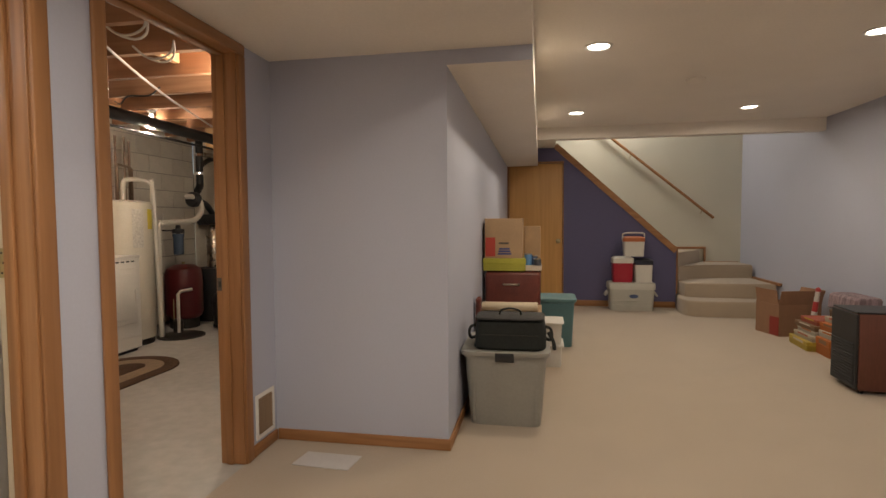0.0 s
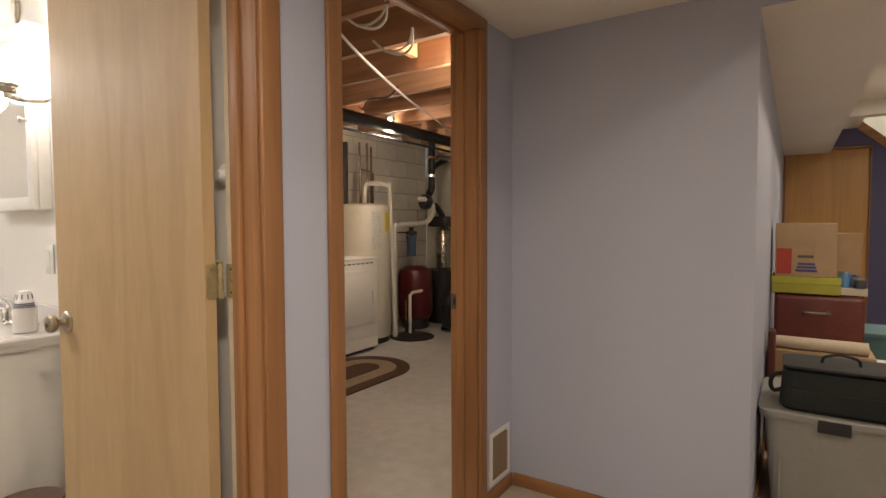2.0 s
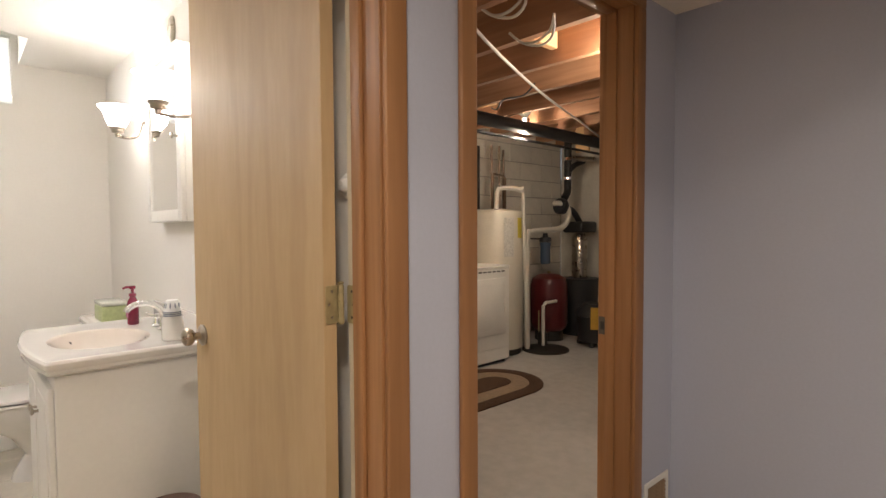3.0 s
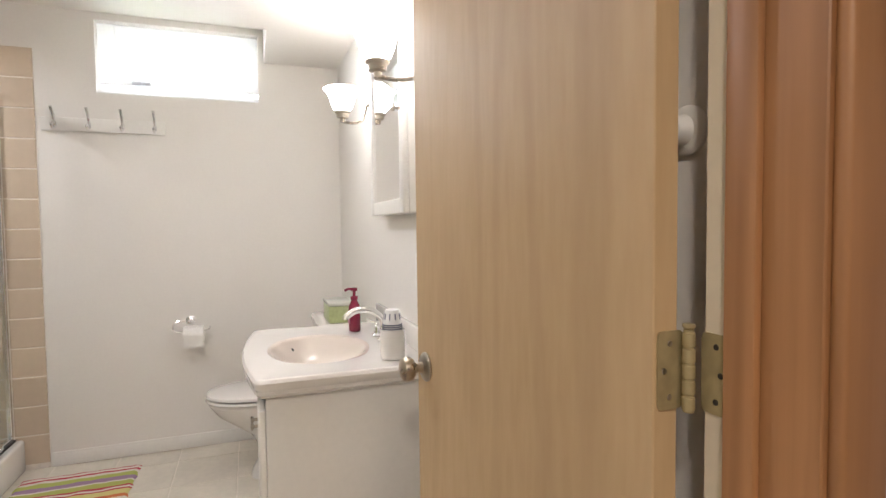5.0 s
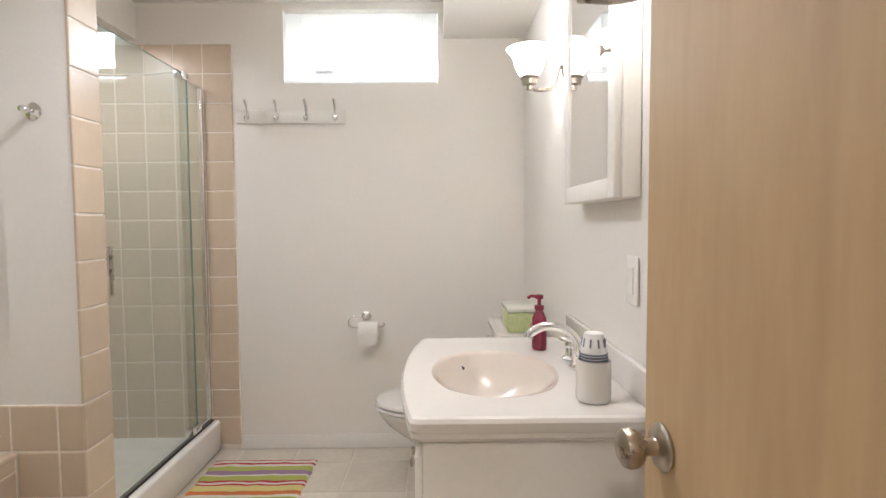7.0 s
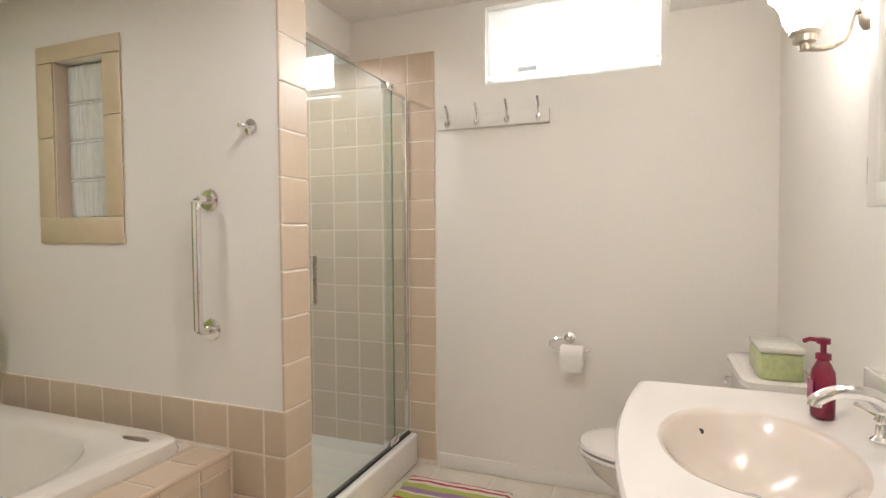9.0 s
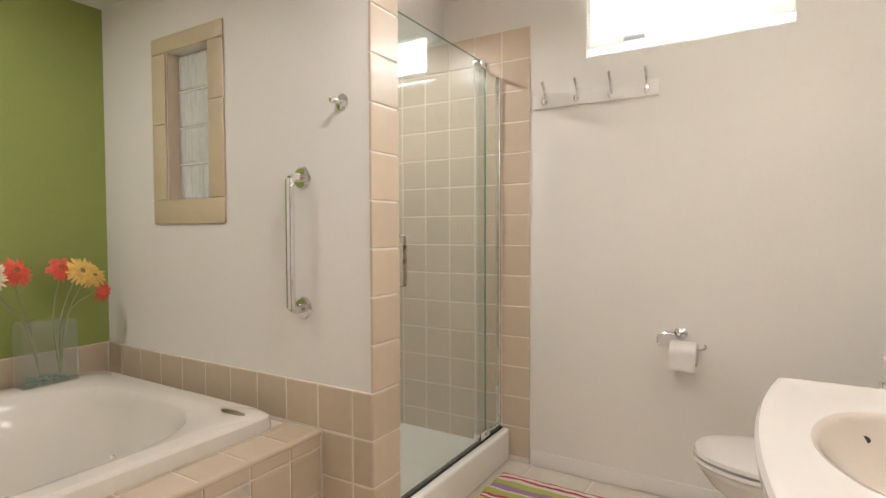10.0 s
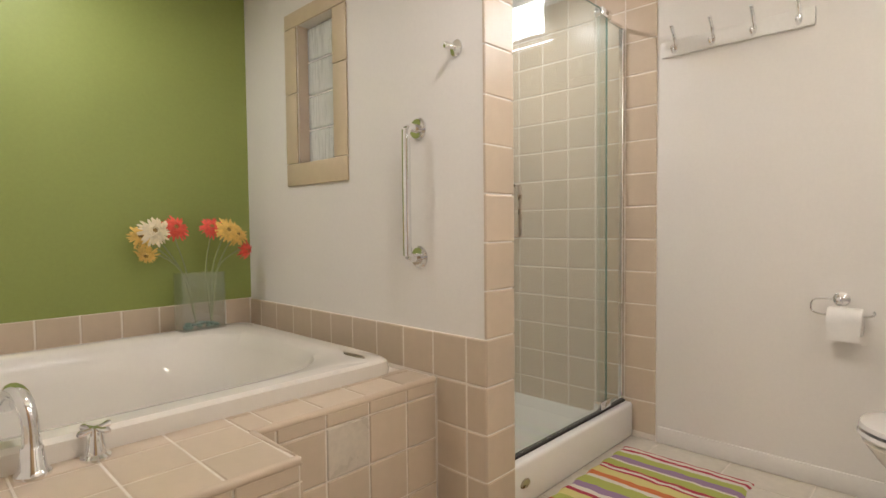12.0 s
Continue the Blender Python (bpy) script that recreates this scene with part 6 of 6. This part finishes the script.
# clothes line, cables, bulbs, wood piece under the joists
solo("clothes_line", (0, 0, 0), tube([(-2.12, 1.9 + 0.32, 2.12), (-2.53, 2.87, 2.105), (-2.95, 3.87, 2.085), (-3.33, 4.87, 2.10), (-3.75, 5.9, 2.13)], 0.0075, 8, smooth=5), plain("white_cord", (0.55, 0.50, 0.44), 0.7), "white clothes line strung under the joists", "clothes line")
for k, (x, y) in enumerate(((-2.30, 2.86), (-2.42, 3.20), (-2.05, 2.55))):
    bm = bmesh.new()
    for s in range(2):
        tube([(x + 0.10, y - 0.05, 2.16), (x + 0.05, y - 0.01 + 0.02 * s, 2.115 - 0.015 * s), (x - 0.03, y + 0.03 * s, 2.09 - 0.01 * s), (x - 0.12, y + 0.01, 2.11), (x - 0.17, y - 0.02, 2.16)], 0.006, 8, bm, 5)
    solo("electric_cable", (0, 0, 0), bm, PVC, "white electric cable drooping between joists", "cable", "cables")
solo("black_wire", (0, 0, 0), tube([(-3.0, 3.9, 2.14), (-3.15, 3.98, 2.11), (-3.35, 4.02, 2.125), (-3.5, 4.12, 2.10), (-3.62, 4.2, 2.14)], 0.006, 8, smooth=5), IRON, "dark wire stapled under the joists", "wire")
def bulb(x, y, z):
    b = thing("bare_bulb", (x, y, z), "bare glowing light bulb in a white porcelain socket", "light bulb", "laundry bulbs")
    part("socket", lathe([(0.05, 0.0), (0.05, -0.012), (0.028, -0.028), (0.02, -0.05), (0, -0.05)], 24), PORC, b)
    part("bulb", lathe([(0.012, -0.0505), (0.016, -0.07), (0.028, -0.095), (0.03, -0.11), (0.022, -0.13), (0, -0.137)], 24), BULBM, b, "lit bulb")
bulb(-2.29, 3.62, 2.25)
bulb(-3.70, 4.68, 2.19)
solo("wood_hanger", (-4.02, 6.02, 2.03), box(-0.075, 0.075, -0.02, 0.02, 0, 0.33, 0.003, 1), PINE, "short pale board nailed below a joist", "board")
solo("cross_brace", (-2.66, 3.45, 2.20), box(-0.02, 0.02, -0.178, 0.178, 0, 0.16, 0.003, 1), PLY, "pale wooden bridging between joists", "brace")


# ---------------------------------------------------------------- tiles and blocks, piece by piece
piece_meshes = {}


def piece(name, w, h, t, material):
    """A tile: w by h by t, its face at z = t, with eased edges."""
    key = (name, round(w, 3), round(h, 3), round(t, 4), material.name)
    if key not in piece_meshes:
        b = min(0.0035, w * 0.2, h * 0.2)
        lv = [(0, 0, 0), (w, 0, 0), (w, h, 0), (0, h, 0), (0, 0, t - b * 0.6), (w, 0, t - b * 0.6), (w, h, t - b * 0.6), (0, h, t - b * 0.6), (b, b, t), (w - b, b, t), (w - b, h - b, t), (b, h - b, t)]
        fc = [(k, (k + 1) % 4, 4 + (k + 1) % 4, 4 + k) for k in range(4)] + [(4 + k, 4 + (k + 1) % 4, 8 + (k + 1) % 4, 8 + k) for k in range(4)] + [(8, 9, 10, 11)]
        me = bpy.data.meshes.new(name)
        me.from_pydata(lv, [], fc)
        me.materials.append(material)
        piece_meshes[key] = me
    return piece_meshes[key]


def cuts(a0, a1, phase, pitch):
    k = math.floor((a0 - phase) / pitch)
    out = []
    while phase + k * pitch < a1 - 1e-4:
        lo, hi = max(a0, phase + k * pitch), min(a1, phase + (k + 1) * pitch)
        if hi - lo > 0.012:
            out.append((lo, hi))
        k += 1
    return out


prng = random.Random(11)


def lay(parent, name, origin, u, v, us, vs, t, material, gap=0.005, odd=None, stagger=0.0, pitch=0.0, u0=0.0, u1=0.0):
    """Lay pieces on a plane: origin plus u and v ranges, facing u x v."""
    u, v = Vector(u), Vector(v)
    n = u.cross(v)
    base = Matrix((u, v, n)).transposed().to_4x4()
    for j, (v0, v1) in enumerate(vs):
        row = cuts(u0, u1, us + stagger * (j % 2), pitch) if pitch else us
        for i, (a, b) in enumerate(row):
            w, h = b - a - gap, v1 - v0 - gap
            m_ = odd[1] if odd and (i, j) in odd[0] else material
            ob = new(name, piece(name, w, h, t, m_))
            ob.parent = parent
            ob.matrix_basis = Matrix.Translation(Vector(origin) + u * (a + gap / 2) + v * (v0 + gap / 2) + n * prng.uniform(-0.0006, 0.0004)) @ base


P = 0.1548
# window wall inside the shower (faces +x): u along +y, v up
rows_sh = cuts(0.026, 2.194, 2.194, P)
lay(wall_window, "tile", (BX + 0.0005, 0, 0), (0, 1, 0), (0, 0, 1), cuts(BS + 0.010, 0.452, 0.452, P), rows_sh, 0.009, TILE)
# back of the shower (faces +y): u along -x
lay(wall_green, "tile", (0, BS + 0.0005, 0), (-1, 0, 0), (0, 0, 1), cuts(-PX0 + 0.010, -BX - 0.010, -PX0 + 0.06, P), rows_sh, 0.009, TILE)
# partition: shower side, end, and the band over the tub
lay(wall_partition, "tile", (PX0 - 0.0005, 0, 0), (0, -1, 0), (0, 0, 1), cuts(-PY + 0.012, 0.42, -PY, P), rows_sh, 0.009, TILE)
lay(wall_partition, "tile", (0, PY - 0.0088, 0), (-1, 0, 0), (0, 0, 1), [(-PX1 - 0.009, -PX0 + 0.009)], cuts(0.0, 2.215, 0.661, P), 0.0088, TILE)
lay(wall_partition, "tile", (PX1 + 0.0003, 0, 0), (0, 1, 0), (0, 0, 1), cuts(BS + 0.010, PY - 0.001, 0.300, P), cuts(0.506, 0.661, 0.661, P), 0.0088, TILE)
lay(wall_partition, "tile", (PX1 + 0.0003, 0, 0), (0, 1, 0), (0, 0, 1), cuts(0.161, PY - 0.001, 0.300, P), cuts(0.0, 0.505, 0.506, P), 0.0088, TILE)
lay(wall_partition, "grout_bed", (PX1 + 0.0001, 0, 0), (0, 1, 0), (0, 0, 1), [(BS + 0.002, PY - 0.009)], [(0.0, 0.6595)], 0.0072, GROUT, 0.0)
lay(wall_green, "grout_bed", (0, BS + 0.0001, 0), (-1, 0, 0), (0, 0, 1), [(2.025, -PX1 - 0.002)], [(0.0, 0.664)], 0.0072, GROUT, 0.0)
lay(wall_green, "grout_bed", (0, BS + 0.0001, 0), (-1, 0, 0), (0, 0, 1), [(-PX0 + 0.002, -BX - 0.002)], [(0.0, 2.192)], 0.0072, GROUT, 0.0)
lay(wall_window, "grout_bed", (BX + 0.0001, 0, 0), (0, 1, 0), (0, 0, 1), [(BS + 0.002, 0.450)], [(0.0, 2.192)], 0.0072, GROUT, 0.0)
lay(wall_green, "tile", (0, BS + 0.0003, 0), (-1, 0, 0), (0, 0, 1), cuts(2.03, -PX1 - 0.010, 2.814, 0.1555), cuts(0.511, 0.666, 0.666, P), 0.0088, TILE)
# deck: top, front, step-out
lay(deck, "tile", (0, 0, 0.4921), (1, 0, 0), (0, 1, 0), cuts(PX1 + 0.010, -3.046, -3.586, 0.1555), cuts(-0.01, 0.162, 0.162, 0.135), 0.010, TILE)
lay(deck, "tile", (0, 0, 0.4921), (1, 0, 0), (0, 1, 0), cuts(-3.046, -2.03, -3.046, 0.1555), cuts(-0.01, 0.389, 0.389, P), 0.010, TILE)
lay(deck, "tile", (0, 0.1522, 0), (-1, 0, 0), (0, 0, 1), cuts(3.047, -PX1 - 0.010, 3.275, 0.1555), cuts(0.0, 0.490, 0.4445, P), 0.009, TILE, odd=({(2, 2)}, TILEP))
lay(deck, "tile", (0, 0.3792, 0), (-1, 0, 0), (0, 0, 1), cuts(2.03, 3.055, 3.055, 0.1555), cuts(0.0, 0.490, 0.4445, P), 0.009, TILE)
lay(deck, "tile", (-3.0552, 0, 0), (0, -1, 0), (0, 0, 1), cuts(-0.388, -0.162, -0.388, P), cuts(0.0, 0.490, 0.4445, P), 0.009, TILE)
# bullnose nosing along the deck edge
part("nosing", tube([(PX1 + 0.011, 0.150, 0.492), (-3.050, 0.150, 0.492)], 0.0125, 14), TILE, deck)
part("nosing", tube([(-3.054, 0.162, 0.492), (-3.054, 0.378, 0.492), (-2.03, 0.378, 0.492)], 0.0125, 14), TILE, deck)
# bathroom floor
lay(bath_floor, "tile", (0, 0, -0.0079), (1, 0, 0), (0, 1, 0), cuts(BX + 0.001, XW - 0.001, -4.72, 0.305), cuts(0.0, BN - 0.001, 0.47, 0.305), 0.0079, FTILE, 0.005)
# block wall of the laundry
lay(wall_block, "block", (LX - 0.0058, 0, 0), (0, 1, 0), (0, 0, 1), 4.4, cuts(0.0, 2.45, 0.0, 0.203), 0.010, BLOCK, 0.012, stagger=0.203, pitch=0.406, u0=3.4, u1=LY1 - 0.01)
